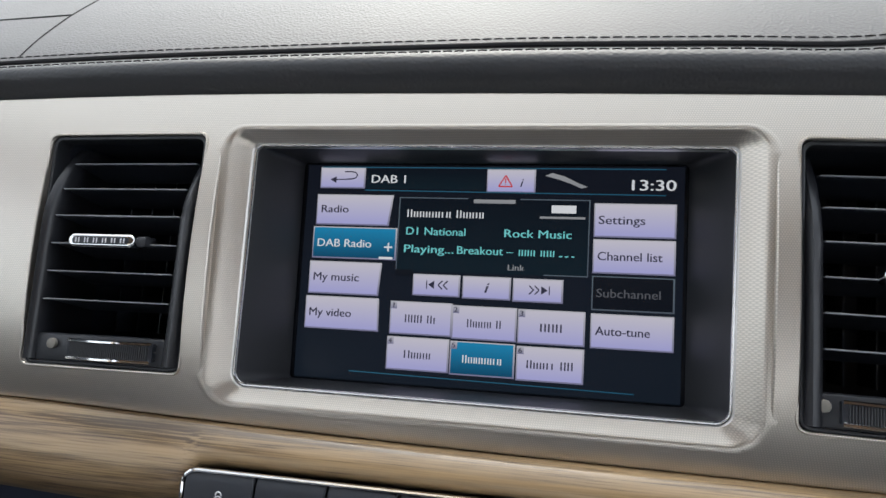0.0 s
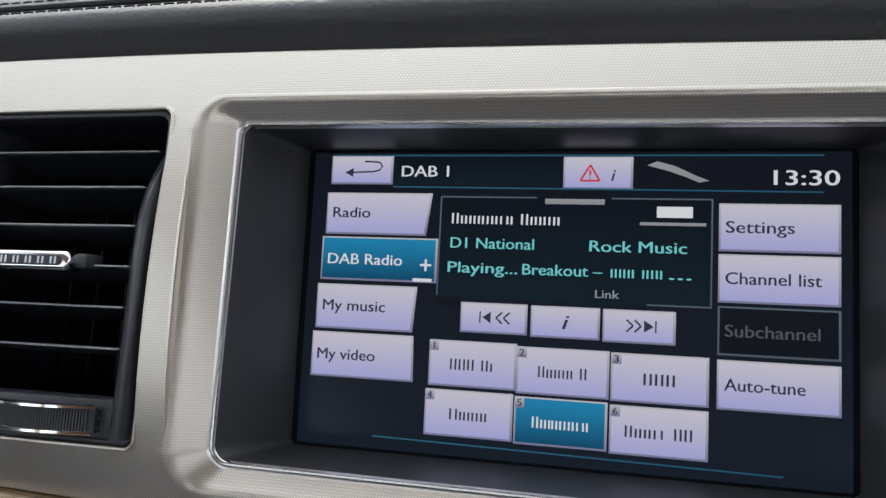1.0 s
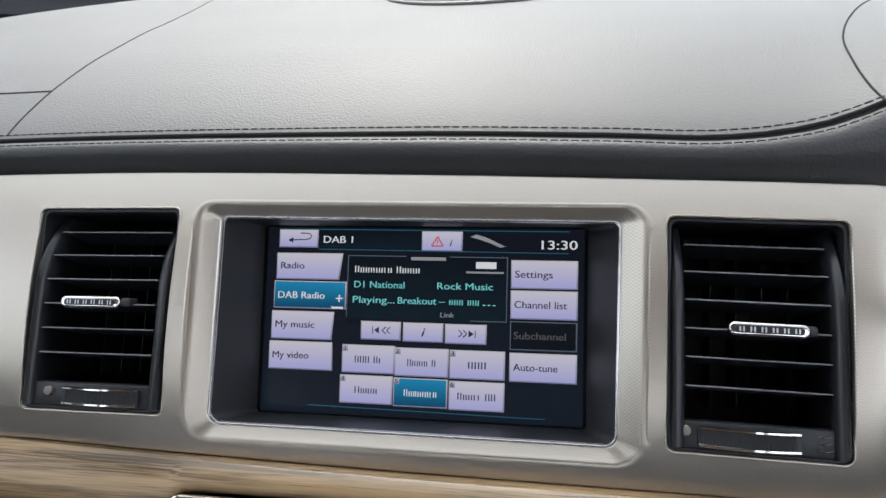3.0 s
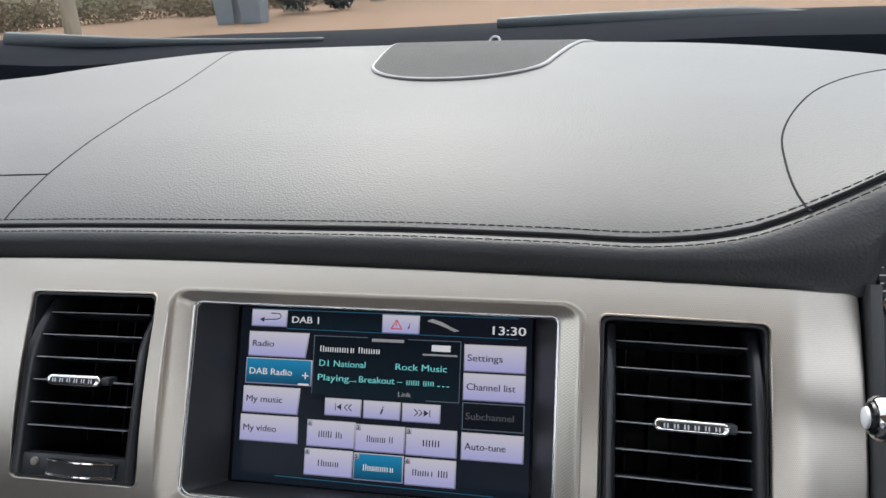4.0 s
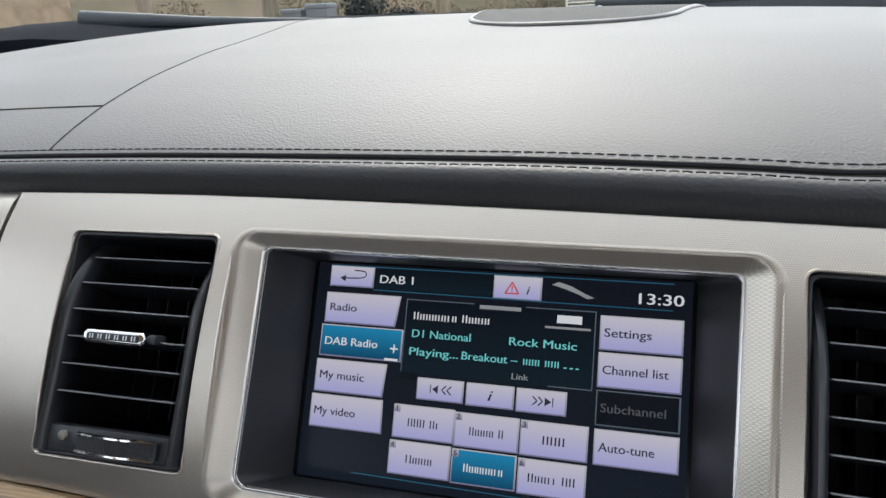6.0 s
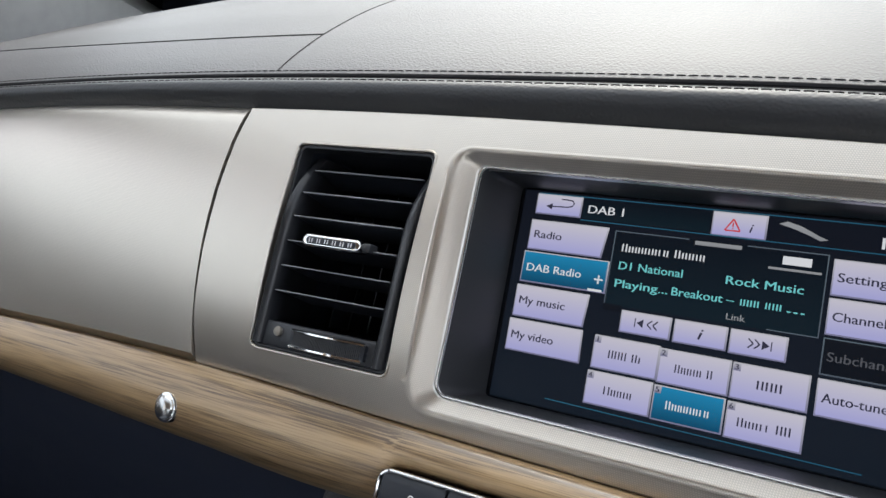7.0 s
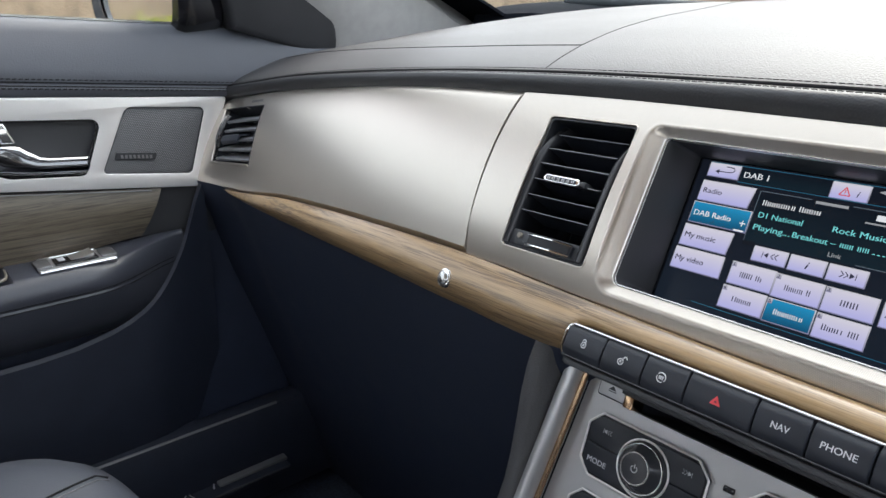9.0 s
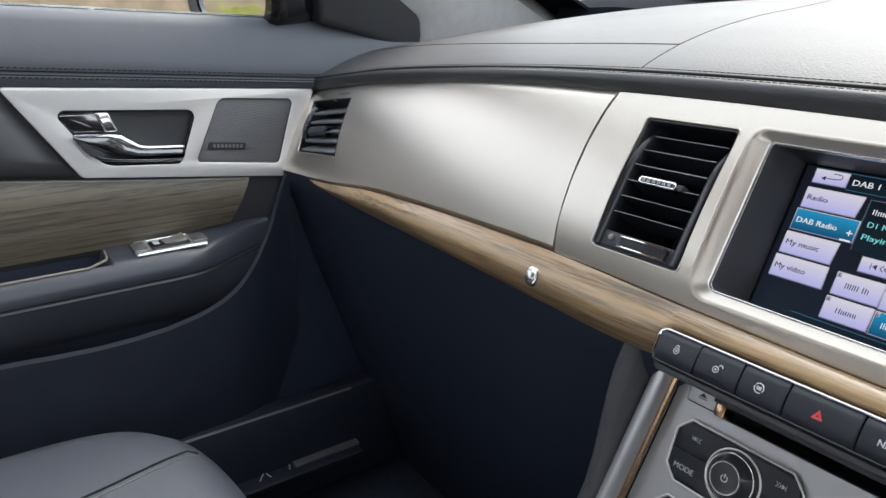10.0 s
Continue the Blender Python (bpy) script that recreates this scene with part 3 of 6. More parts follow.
part("screen_rim", slope(((0.0010, 0.0054), (0.0026, 0.0045), (0.0044, 0.0034), (0.0060, 0.0024), (0.0072, 0.0016), (0.0082, 0.0009), (0.0091, 0.0004), (0.0100, 0.0001), (0.0112, -0.00005), (0.0126, -0.00008), (0.0150, 0.0003))), SILVER, dash, "sloping silver rim round the display", 80)
part("rim_band", slope(((-0.0008, 0.0092), (-0.0005, 0.0072), (0.0002, 0.0063), (0.0010, 0.0054), (0.0011, 0.0058))), SILVER_PLAIN, dash, "smooth steep inner band", 80)

# grey strip along the foot of the windscreen, widening to both sides
for a, b in ((-0.745, -0.02), (0.02, 0.40)):
    rows = []
    for x in spread(a, b, 40):
        near, far = along(LEATHER_END, x), 0.56 - 0.07 * (x / 0.7) ** 2
        rows.append([on_top(x, near + (far - near) * f, lift - 0.030 * f * min(1, (far - near) / 0.15)) for f, lift in ((-0.004, -0.004), (0.0, -0.0015), (0.03, -0.0005), (0.15, -0.001), (0.4, -0.002), (0.7, -0.003), (1.0, -0.006))])
    part("demister_strip", thick(rows, (0, 0.002, -0.003)), STRIP, dash, "dark grey plastic demister strip")

# glovebox lid with the passenger vent's opening
cols = [-0.2180 - 0.02 * k for k in range(18)] + [-0.604, -0.622, -0.640, -0.660, -0.682, -0.704, -0.714, -0.726]
ts = [0, 0.02, 0.05, 0.08, 0.12, 0.16, 0.26, 0.36, 0.46, 0.56, 0.66, 0.745, 0.86, 0.97, 1.0]
HOLE = (-0.604, -0.704, 0.16, 0.745)


def lid_at(x, t):
    zt, zb = along(TOP_EDGE, x) + 0.001, along(LOW_EDGE, x)
    slant = 0.03 * (t - 0.45) * smoothstep(-0.50, -0.60, x) * (1 - smoothstep(-0.70, -0.726, x))
    near = smoothstep(-0.27, -0.22, x)
    edge = near * (0.0045 * (1 - (2 * t - 1) ** 2) * -1)
    belly = 0.0060 * (1 - (2 * t - 1) ** 2) - 0.008 * max(0.0, 1 - 2 * t - 0.55) ** 2
    roll = 0.004 * (smoothstep(0.03, 0.0, t) + smoothstep(0.97, 1.0, t))
    return (x + slant + edge * 0.95, -0.0345 + 0.012 * smoothstep(-0.35, -0.72, x) - belly + roll, zt + (zb - zt) * t)


bm = bmesh.new()
grid_points = [[bm.verts.new(lid_at(x, t)) for t in ts] for x in cols]
for i in range(len(cols) - 1):
    for j in range(len(ts) - 1):
        if HOLE[1] - 1e-4 <= cols[i + 1] and cols[i] <= HOLE[0] + 1e-4 and HOLE[2] - 1e-4 <= ts[j] and ts[j + 1] <= HOLE[3] + 1e-4:
            continue
        bm.faces.new((grid_points[i][j], grid_points[i + 1][j], grid_points[i + 1][j + 1], grid_points[i][j + 1]))
walls = bmesh.ops.extrude_edge_only(bm, edges=[e for e in bm.edges if e.is_boundary])["geom"]
for v in walls:
    if isinstance(v, bmesh.types.BMVert):
        v.co.y += 0.006
glove = part("glovebox_lid", bm, SILVER, dash, "flush silver glovebox lid")

bm = bmesh.new()
for k in range(6):
    a, b = -0.640 + 0.0047 * k, -0.6368 + 0.0047 * k
    bm.faces.new([bm.verts.new(Vector(lid_at(x, t)) + Vector((0, -0.0003, 0))) for x, t in ((a, 0.118), (b, 0.118), (b, 0.092), (a, 0.092))])
part("lettering", bm, RIM_GREY, glove)

# wooden waist rail, swelling to a rounded nose, with the chrome release button
rows = []
for x in spread(-0.646, 0.22, 110):
    zt, zb = along(LOW_EDGE, x) - 0.0006, along(WOOD_LOW, x)
    swell = 0.0055 * smoothstep(-0.646, -0.5, x) + 0.001
    back = 0.012 * smoothstep(-0.35, -0.72, x)
    row = []
    for k in range(15):
        a = k / 14
        row.append((x, -0.0335 + back - swell * math.sin(math.pi * min(1, 0.06 + 0.86 * a)) ** 0.8 + 0.010 * max(0, a - 0.6) ** 2 / 0.16, zt + (zb - zt) * a))
    rows.append(row)
part("wood_rail", thick(rows, (0, 0.010, 0.001)), WOOD, dash, "lacquered light oak rail, straight grained")
release = part("release_button", disc(bmesh.new(), (-0.222, -0.0405, -0.0865), 0.0072, 0.010, 28, 0.0012), CHROME, dash, "round chrome glovebox button")
bm = bmesh.new()
for k in range(6):
    a, b = k / 6 * math.pi / 2, (k + 1) / 6 * math.pi / 2
    ring = lambda q: [(-0.222 + 0.0056 * math.cos(q) * math.cos(u), -0.0406 - 0.0026 * math.sin(q), -0.0865 + 0.0056 * math.cos(q) * math.sin(u)) for u in spread(0, math.tau, 25)[:-1]]
    sheet(bm, [ring(a), ring(b)], True)
part("dome", bm, SATIN, release, "satin domed centre")

# dark lower half of the dash, falling away under the rail
rows = []
for x in spread(-0.74, -0.10, 40):
    zb = along(WOOD_LOW, x)
    rows.append([(x, y, z) for y, z in ((-0.024, zb + 0.003), (-0.012, zb - 0.010), (0.014, zb - 0.03), (0.07, zb - 0.09), (0.15, -0.26), (0.25, -0.36), (0.35, -0.46))])
part("lower_cover", thick(rows, (0, 0.01, 0.002)), UNDER, dash, "midnight black moulded lower dash above the footwell")
rows = []
for x in spread(0.10, 0.42, 20):
    rows.append([(x, y, z) for y, z in ((-0.022, -0.084), (-0.02, -0.10), (-0.012, -0.14), (0.0, -0.2), (0.03, -0.3))])
part("lower_cover", thick(rows, (0, 0.01, 0.002)), BLACK, dash)

# ---- air vents ----
def central_vent(at, tab_x, wheel_x, dot_x, shear, w):
    v = root("air_vent", (0, 0, 0), "black air vent with thin louvres and chrome tab", "air vent", "pair of centre vents beside the display")
    v.matrix_world = DASH @ at
    h, n = 0.047, w - 0.0070
    rim = plate([rounded([(-w, -h), (w, -h), (w, h), (-w, h)], 0.004), rounded([(-w + 0.0016, -h + 0.0016), (w - 0.0016, -h + 0.0016), (w - 0.0016, h - 0.0016), (-w + 0.0016, h - 0.0016)], 0.003)], -0.0365, -0.028, 0.0005)
    part("rim", rim, BLACK, v)
    bm = bmesh.new()
    sheet(bm, [[(x, y, z) for x, z in rounded([(-w, -h), (w, -h), (w, h), (-w, h)], 0.003)] for y in (-0.032, 0.035)], True)
    bm.faces.new([bm.verts.new((x, 0.035, z)) for x, z in ((-w, -h), (w, -h), (w, h), (-w, h))])
    part("duct", bm, VENT, v)
    # curved cheeks beside the louvres, broad at the foot and running back at the top
    for s in (-1, 1):
        rows = []
        for k in range(21):
            a = k / 20 * 2 - 1
            z = -0.0450 + (a + 1) / 2 * 0.0890
            y = -0.0400 + 0.0160 * max(0, (a - 0.25) / 0.75) ** 2
            rows.append([(s * (w - 0.0014), y + 0.004, z), (s * (w - 0.0020), y + 0.0008, z), (s * (w - 0.0032), y - 0.0004, z), (s * (w - 0.0050), y, z), (s * (w - 0.0064), y + 0.0015, z), (s * (w - 0.0070), y + 0.006, z), (s * (w - 0.0070), y + 0.03, z)])
        part("cheek", thick(rows, (0, 0.002, 0)), CHEEK, v)
    for k in range(6):
        z = 0.0365 - 0.01145 * k
        deep = 0.008 * max(0, (z - 0.008) / 0.03) ** 2
        blade = thick([[(x, -0.0375 + deep, z) for x in (-n, n)], [(x, -0.0365 + deep, z + 0.0004) for x in (-n, n)], [(x, -0.010, z - 0.0035) for x in (-n, n)]], (0, 0.001, -0.0005))
        louvre = part("louvre", blade, VENT, v)
        part("front_edge", boxed((-n + 0.0003, -0.0384 + deep, z - 0.00025), (n - 0.0003, -0.0372 + deep, z + 0.00025), 0.0001, 1), BLADE, louvre)
    for k in range(5):
        x = -0.022 + 0.011 * k
        part("vane", boxed((x - 0.0004, 0.000, -0.034), (x + 0.0004, 0.020, 0.042), 0.0002, 1), VENT, v)
    tab = part("direction_tab", plate([rounded([(tab_x - 0.0150, -0.0027), (tab_x + 0.0150, -0.0027), (tab_x + 0.0150, 0.0027), (tab_x - 0.0150, 0.0027)], 0.0025, 6)], -0.0440, -0.036, 0.0010), CHROME, v, "oval chrome tab on a louvre")
    for vert in tab.data.vertices:
        vert.co.z += 0.0030
    part("tab_face", plate([rounded([(tab_x - 0.0128, 0.0015), (tab_x + 0.0128, 0.0015), (tab_x + 0.0128, 0.0045), (tab_x - 0.0128, 0.0045)], 0.0013, 4)], -0.0443, -0.0430, 0.0002), KEY, tab)
    tagged(part("lettering", bars([0.9] * 6, tab_x - 0.0112, tab_x + 0.0112, 0.0020, 0.0046, -0.04445, 0.9, True), MARK, tab, "bright raised bars"), kind="stuff")
    part("tab_stem", boxed((tab_x + 0.0140, -0.0415, 0.0010), (tab_x + 0.0185, -0.034, 0.0052), 0.001), BLACK, v)
    # shut-off wheel in its tray at the foot
    part("tray", boxed((-n - 0.001, -0.0375, -0.0455), (n + 0.001, -0.030, -0.0345), 0.001), BLACK, v)
    bm = bmesh.new()
    rows = [[(wheel_x + x, -0.0400 - 0.0035 * math.cos(x / 0.0190 * math.pi / 2), -0.0400 + 0.0034 * b) for x in spread(-0.0190, 0.0190, 40)] for b in (-1, -0.8, 0.8, 1)]
    wheel = part("wheel", thick(rows, (0, 0.006, 0)), KEY, v, "knurled black thumbwheel with bright edges")
    for s in (-1, 1):
        part("edge", tube(bmesh.new(), [(wheel_x + x, -0.0403 - 0.0035 * math.cos(x / 0.0190 * math.pi / 2), -0.0400 + 0.0034 * s) for x in spread(-0.0186, 0.0186, 20)], 0.0007, 6), CHROME, wheel)
    bm = bmesh.new()
    for k in range(44):
        x = -0.0170 + 0.034 * k / 43
        y = -0.0406 - 0.0035 * math.cos(x / 0.0190 * math.pi / 2)
        x += wheel_x
        box(bm, (x - 0.00018, y, -0.0428), (x + 0.00018, y + 0.001, -0.0372))
    tagged(part("knurl", bm, BEZEL, wheel), kind="stuff")
    part("dot", disc(bmesh.new(), (dot_x, -0.0390, -0.0385), 0.0021, 0.002, 16, 0.0003), PALE_RIM, v)
    bm = bmesh.new()
    for k in range(3):
        tube(bm, [(0.0215 + 0.0012 * j, -0.0389, -0.0425 + 0.0026 * k + 0.0005 * math.sin(j * 2.1)) for j in range(5)], 0.00028, 4)
    part("airflow_mark", bm, BEZEL, v)
    lip = rounded([(-w - 0.0006, -h - 0.0006), (w + 0.0006, -h - 0.0006), (w + 0.0006, h + 0.0006), (-w - 0.0006, h + 0.0006)], 0.0036)
    part("lip", tube(bmesh.new(), [(x, fascia_y(z + at.translation.z) - 0.0002, z) for x, z in lip], 0.0006, 6, True), SILVER, v, "thin silver lip")
    for piece in v.children_recursive:
        for vert in piece.data.vertices:
            vert.co.x += shear * vert.co.z
    return v


central_vent(LEFT_VENT, -0.001, 0.0065, -0.0215, SHEAR[-1], W[-1])
central_vent(RIGHT_VENT, 0.0028, -0.0040, -0.0276, SHEAR[1], W[1])

# passenger's end vent
pv = root("air_vent", (-0.654, 0, -0.024), "black end vent with broad louvres in silver panel", "air vent")
edge = [lid_at(x, t) for x, t in [(-0.604, 0.16), (-0.604, 0.45), (-0.604, 0.745), (-0.652, 0.745), (-0.704, 0.745), (-0.704, 0.45), (-0.704, 0.16), (-0.652, 0.16)]]
edge = [Vector(p) - Vector((-0.654, 0, -0.024)) for p in edge]
mid = sum(edge, Vector()) / 8
part("rim", tube(bmesh.new(), [edge[6], edge[5], edge[4], edge[3], edge[2]], 0.0016, 6), SILVER, pv, "thin silver rim")
part("shadow_edge", tube(bmesh.new(), [edge[2], edge[1], edge[0], edge[7], edge[6]], 0.0008, 6), BEZEL, pv)
bm = bmesh.new()
sheet(bm, [[p + Vector((0, d, 0)) for p in edge] for d in (0.0, 0.04)], True)
bm.faces.new([bm.verts.new(p + Vector((0, 0.04, 0))) for p in edge])
part("duct", bm, VOID, pv)
for k in range(5):
    f = 0.20 + 0.175 * k
    a, b = edge[6].lerp(edge[4], f) + Vector((0.013 - 0.001 * k, 0, 0)), edge[0].lerp(edge[2], f) + Vector((-0.002, 0, 0))
    rows = [[p + Vector((0, y, z)) for p in (a, a.lerp(b, 0.5), b)] for y, z in ((0.0006, -0.0026), (-0.0002, -0.0016), (0.0002, -0.0004), (0.0016, 0.0008), (0.0190, 0.0128))]
    part("louvre", thick(rows, (0, 0.0015, -0.0006)), BLADE, pv)
    if k == 2:
        c = a.lerp(b, 0.16), a.lerp(b, 0.66)
        rows = [[c[0] + Vector((0, y, z)), c[1] + Vector((-0.010, y, z)), c[1] + Vector((0, y, z + 0.001))] for y, z in ((-0.004, -0.0075), (-0.0062, -0.0055), (-0.0062, 0.0005), (-0.0045, 0.0025), (0.0060, 0.0062))]
        part("direction_tab", thick(rows, (0, 0.002, -0.001)), VENT, pv, "folded black slider on the middle louvre")
wheel = thick([[(edge[4].x + 0.010 - 0.002 * b, -0.030 - 0.007 * math.cos(a), mid.z + 0.022 * math.sin(a)) for a in spread(-1.2, 1.2, 16)] for b in (-1, -0.8, 0.8, 1)], (0, 0.004, 0))
part("wheel", wheel, SATIN, pv, "silver shut-off wheel")

# ---- display unit ----
unit = root("touch_screen", (0, 0, 0), "lit touch screen showing a radio menu, in a deep dark bezel", "screen")
part("chrome_ring", tube(bmesh.new(), [(x, sunk(z, 0.0061), z) for x, z in opening(-0.0002, 0.0050, 0.0030)], 0.0006, 8, True), SATIN, unit, "thin bright chrome ring")
bm = bmesh.new()
front = opening(0.0003, 0.0052, 0.0032, 6)
deep = rounded([(-0.0812, -0.0508), (0.0785, -0.0508), (0.0785, 0.0418), (-0.0812, 0.0418)], 0.002, 6)
sheet(bm, [[(x * 1.04, -0.0300, z * 1.04) for x, z in front], [(x * 0.993, sunk(z, 0.0070), z * 0.993) for x, z in front], [(x * 0.986, -0.0300, z * 0.986) for x, z in front], [(x, -0.0012, z) for x, z in deep]], True)
part("bezel", bm, SCREEN_BEZEL, unit, "dark grey sloping bezel")
part("glass", plate([rounded([(-0.0815, -0.0512), (0.0788, -0.0512), (0.0788, 0.0422), (-0.0815, 0.0422)], 0.002)], -0.0006, 0.008, 0.0002), GLASS_BLACK, unit)

Y0 = -0.0008


def mm(*v):
    return [q / 1000 for q in v]


def patch(x0, z0, x1, z1, layer=0, cut=0.0):
    """A flat field of the picture, from its top left to its bottom right, in millimetres."""
    x0, z0, x1, z1 = mm(x0, z0, x1, z1)
    y = Y0 - 0.00012 * layer
    bm = bmesh.new()
    bm.faces.new([bm.verts.new(p) for p in ((x0, y, z0), (x1, y, z0), (x1 - cut / 1000, y, z1), (x0, y, z1))])
    return bm


def line(x0, z0, x1, z1, w, layer=2):
    x0, z0, x1, z1, w = mm(x0, z0, x1, z1, w)
    y = Y0 - 0.00012 * layer
    d = Vector((-(z1 - z0), x1 - x0)).normalized() * (w / 2)
    bm = bmesh.new()
    bm.faces.new([bm.verts.new(p) for p in ((x0 + d.x, y, z0 + d.y), (x1 + d.x, y, z1 + d.y), (x1 - d.x, y, z1 - d.y), (x0 - d.x, y, z0 - d.y))])
    return bm


def poly(points, layer=4):
    bm = bmesh.new()
    bm.faces.new([bm.verts.new((x / 1000, Y0 - 0.00012 * layer, z / 1000)) for x, z in points])
    return bm


YT = Y0 - 0.00012 * 4
part("picture_field", patch(-79.5, 41, 77, -50, 0), UI_DARK, unit)
for x0, z0, x1, z1 in ((-73, 40.1, 70, 39.9), (-53, 30.2, 70, 29.6), (-55, -46.2, 60, -47.4)):
    part("rule", line(x0, z0, x1, z1, 0.45), UI_LINE, unit)


def soft_key(name, x0, z0, x1, z1, fill=UI_PALE, edge=UI_EDGE, cut=0.0):
    key = part(name, patch(x0, z0, x1, z1, 1, cut), edge, unit)
    part("face", patch(x0 + 0.5, z0 - 0.45, x1 - 0.7, z1 + 0.6, 2, cut), fill, key)
    return key


def caption(key, text, x0, x1, base, cap, ink, lean=0.0):
    part("caption", fit_words(text, x0 / 1000, x1 / 1000, base / 1000, YT, cap / 1000, lean), ink, key)


def name_bars(key, widths, x0, x1, z0, z1, ink):
    tagged(part("caption_block", bars(widths, *mm(x0, x1, z0, z1), YT, 0.35, True), ink, key), kind="stuff")


k = soft_key("back_key", -73.6, 40, -53.2, 30.9)
part("arrow_line", tube(bmesh.new(), [mm(-67, 0, 34.6)[0:1] + [YT, 0.0346], (-0.0595, YT, 0.0349), (-0.0575, YT, 0.0354), (-0.0567, YT, 0.0366), (-0.0575, YT, 0.0378), (-0.0600, YT, 0.0381), (-0.0625, YT, 0.0381)], 0.00026, 4), UI_INK, k)
part("arrow_head", poly([(-69, 34.6), (-66.2, 36), (-66.2, 33.2)]), UI_INK, k)
k = part("title_box", patch(-52.6, 39.3, -1.2, 31.0, 1), UI_BOX, unit)
caption(k, "DAB 1", -50.3, -35.2, 33.4, 3.6, UI_WHITE)
k = soft_key("notice_key", -0.6, 39.6, 19.4, 29.9)
tri = [(4.4, 32.4), (10.0, 32.4), (7.2, 37.0)]
for a, b in zip(tri, tri[1:] + tri[:1]):
    part("warning_sign", line(*a, *b, 0.55, 4), UI_RED, k)
part("warning_sign", line(7.2, 35.6, 7.2, 33.9, 0.5, 4), UI_RED, k)
part("warning_sign", line(7.2, 33.4, 7.2, 33.0, 0.5, 4), UI_RED, k)
caption(k, "i", 13.2, 14.6, 32.4, 3.6, UI_INK, 0.25)
# maker's emblem, drawn as one plain slanting stroke
part("emblem", poly([(23.2, 37.0), (26, 38.2), (31, 36.8), (37, 33.9), (40.3, 32.6), (37.6, 32.0), (34, 33.6), (29, 35.4), (25.4, 36.4)], 3), UI_SOFT, unit)
part("clock", fit_words("13:30", 0.0571, 0.0739, 0.0315, YT, 0.0044), UI_WHITE, unit)

k = soft_key("menu_key", -74.4, 28.2, -40, 15.0, cut=1.6)
caption(k, "Radio", -72.1, -59.7, 20.3, 3.4, UI_INK)
k = soft_key("menu_key", -75.2, 14.2, -37.6, 0.6, UI_BLUE)
caption(k, "DAB Radio", -72.9, -48.6, 5.6, 3.5, UI_WHITE)
part("plus_field", patch(-44.2, 13.2, -38.4, 2.0, 3), UI_BLUE, k)
part("plus", line(-42.9, 6.0, -39.3, 6.0, 0.7, 4), UI_WHITE, k)
part("plus", line(-41.1, 7.8, -41.1, 4.2, 0.7, 4), UI_WHITE, k)
part("plus_foot", line(-45.0, 1.4, -39.0, 1.4, 1.0, 4), UI_WHITE, k)
k = soft_key("menu_key", -75.8, -0.7, -43.4, -14.6, cut=0.9)
caption(k, "My music", -73.6, -53.2, -8.9, 3.5, UI_INK)
k = soft_key("menu_key", -76.4, -15.6, -43.8, -29.4, cut=-0.5)
caption(k, "My video", -74.4, -55.6, -24.0, 3.5, UI_INK)

k = part("station_box", patch(-37.2, 27.4, 41.2, -3.4, 1), UI_BOX, unit)
for a in ((-37.2, 27.2, -8, 27.2), (13.5, 27.2, 41.2, 27.2), (-37.2, 27.4, -37.2, -3.0), (41.2, 27.4, 41.2, -3.4), (24, -3.2, 41.2, -3.2)):
    part("frame_line", line(*a, 0.45, 2), UI_RULE, k)
part("shade_band", patch(-37.4, -3.0, -30, -5.8, 2), UI_GREY, k)
part("maker_bar", patch(-5.6, 26.9, 11.6, 25.3, 4), UI_SOFT, k)
part("logo_bar", patch(26.2, 25.0, 36.0, 21.8, 4), UI_WHITE, k)
part("logo_bar", patch(21.6, 20.4, 39.6, 19.5, 4), UI_SOFT, k)
name_bars(k, [1, 0.9, 0.9, 0.9, 0.35, 0.9, 0.6, 0.9, 0, 1, 0.9, 0.9, 0.35, 0.9], -33.6, -1.2, 19.0, 22.2, UI_WHITE)
caption(k, "D1 National", -33.7, -8.4, 11.6, 3.4, UI_CYAN)
caption(k, "Rock Music", 7.6, 34.6, 11.6, 3.4, UI_CYAN)
caption(k, "Playing...", -34.2, -13.0, 4.2, 3.4, UI_CYAN)
caption(k, "Breakout \u2013", -11.6, 11.6, 4.2, 3.4, UI_CYAN)
name_bars(k, [0.9, 0.9, 0.9, 0, 0.9, 0.35, 0.9], 13.8, 28.0, 4.2, 7.4, UI_CYAN)
caption(k, "...", 29.8, 36.0, 4.2, 3.4, UI_CYAN)
caption(k, "Link", 9.6, 16.4, -1.8, 2.5, UI_SOFT)

k = soft_key("skip_key", -29.6, -4.6, -9.6, -13.6)
part("skip_bar", line(-23.6, -7.2, -23.6, -10.6, 0.4, 4), UI_INK, k)
part("skip_arrow", poly([(-22.9, -8.9), (-20.4, -7.2), (-20.4, -10.6)]), UI_INK, k)
for d in (0, 2.2):
    for s in (1, -1):
        part("chevron", line(-18.8 + d, -8.9, -17.0 + d, -8.9 + 1.7 * s, 0.5, 4), UI_INK, k)
k = soft_key("info_key", -8.6, -4.7, 11.2, -13.9)
caption(k, "i", 0.5, 2.6, -11.2, 4.4, UI_INK, 0.25)
k = soft_key("skip_key", 12.0, -4.8, 32.0, -14.2)
part("skip_bar", line(26.6, -7.6, 26.6, -11.0, 0.4, 4), UI_INK, k)
part("skip_arrow", poly([(26.0, -9.3), (23.4, -7.6), (23.4, -11.0)]), UI_INK, k)
for d in (0, 2.2):
    for s in (1, -1):
        part("chevron", line(20.4 + d, -9.3, 18.6 + d, -9.3 + 1.7 * s, 0.5, 4), UI_INK, k)

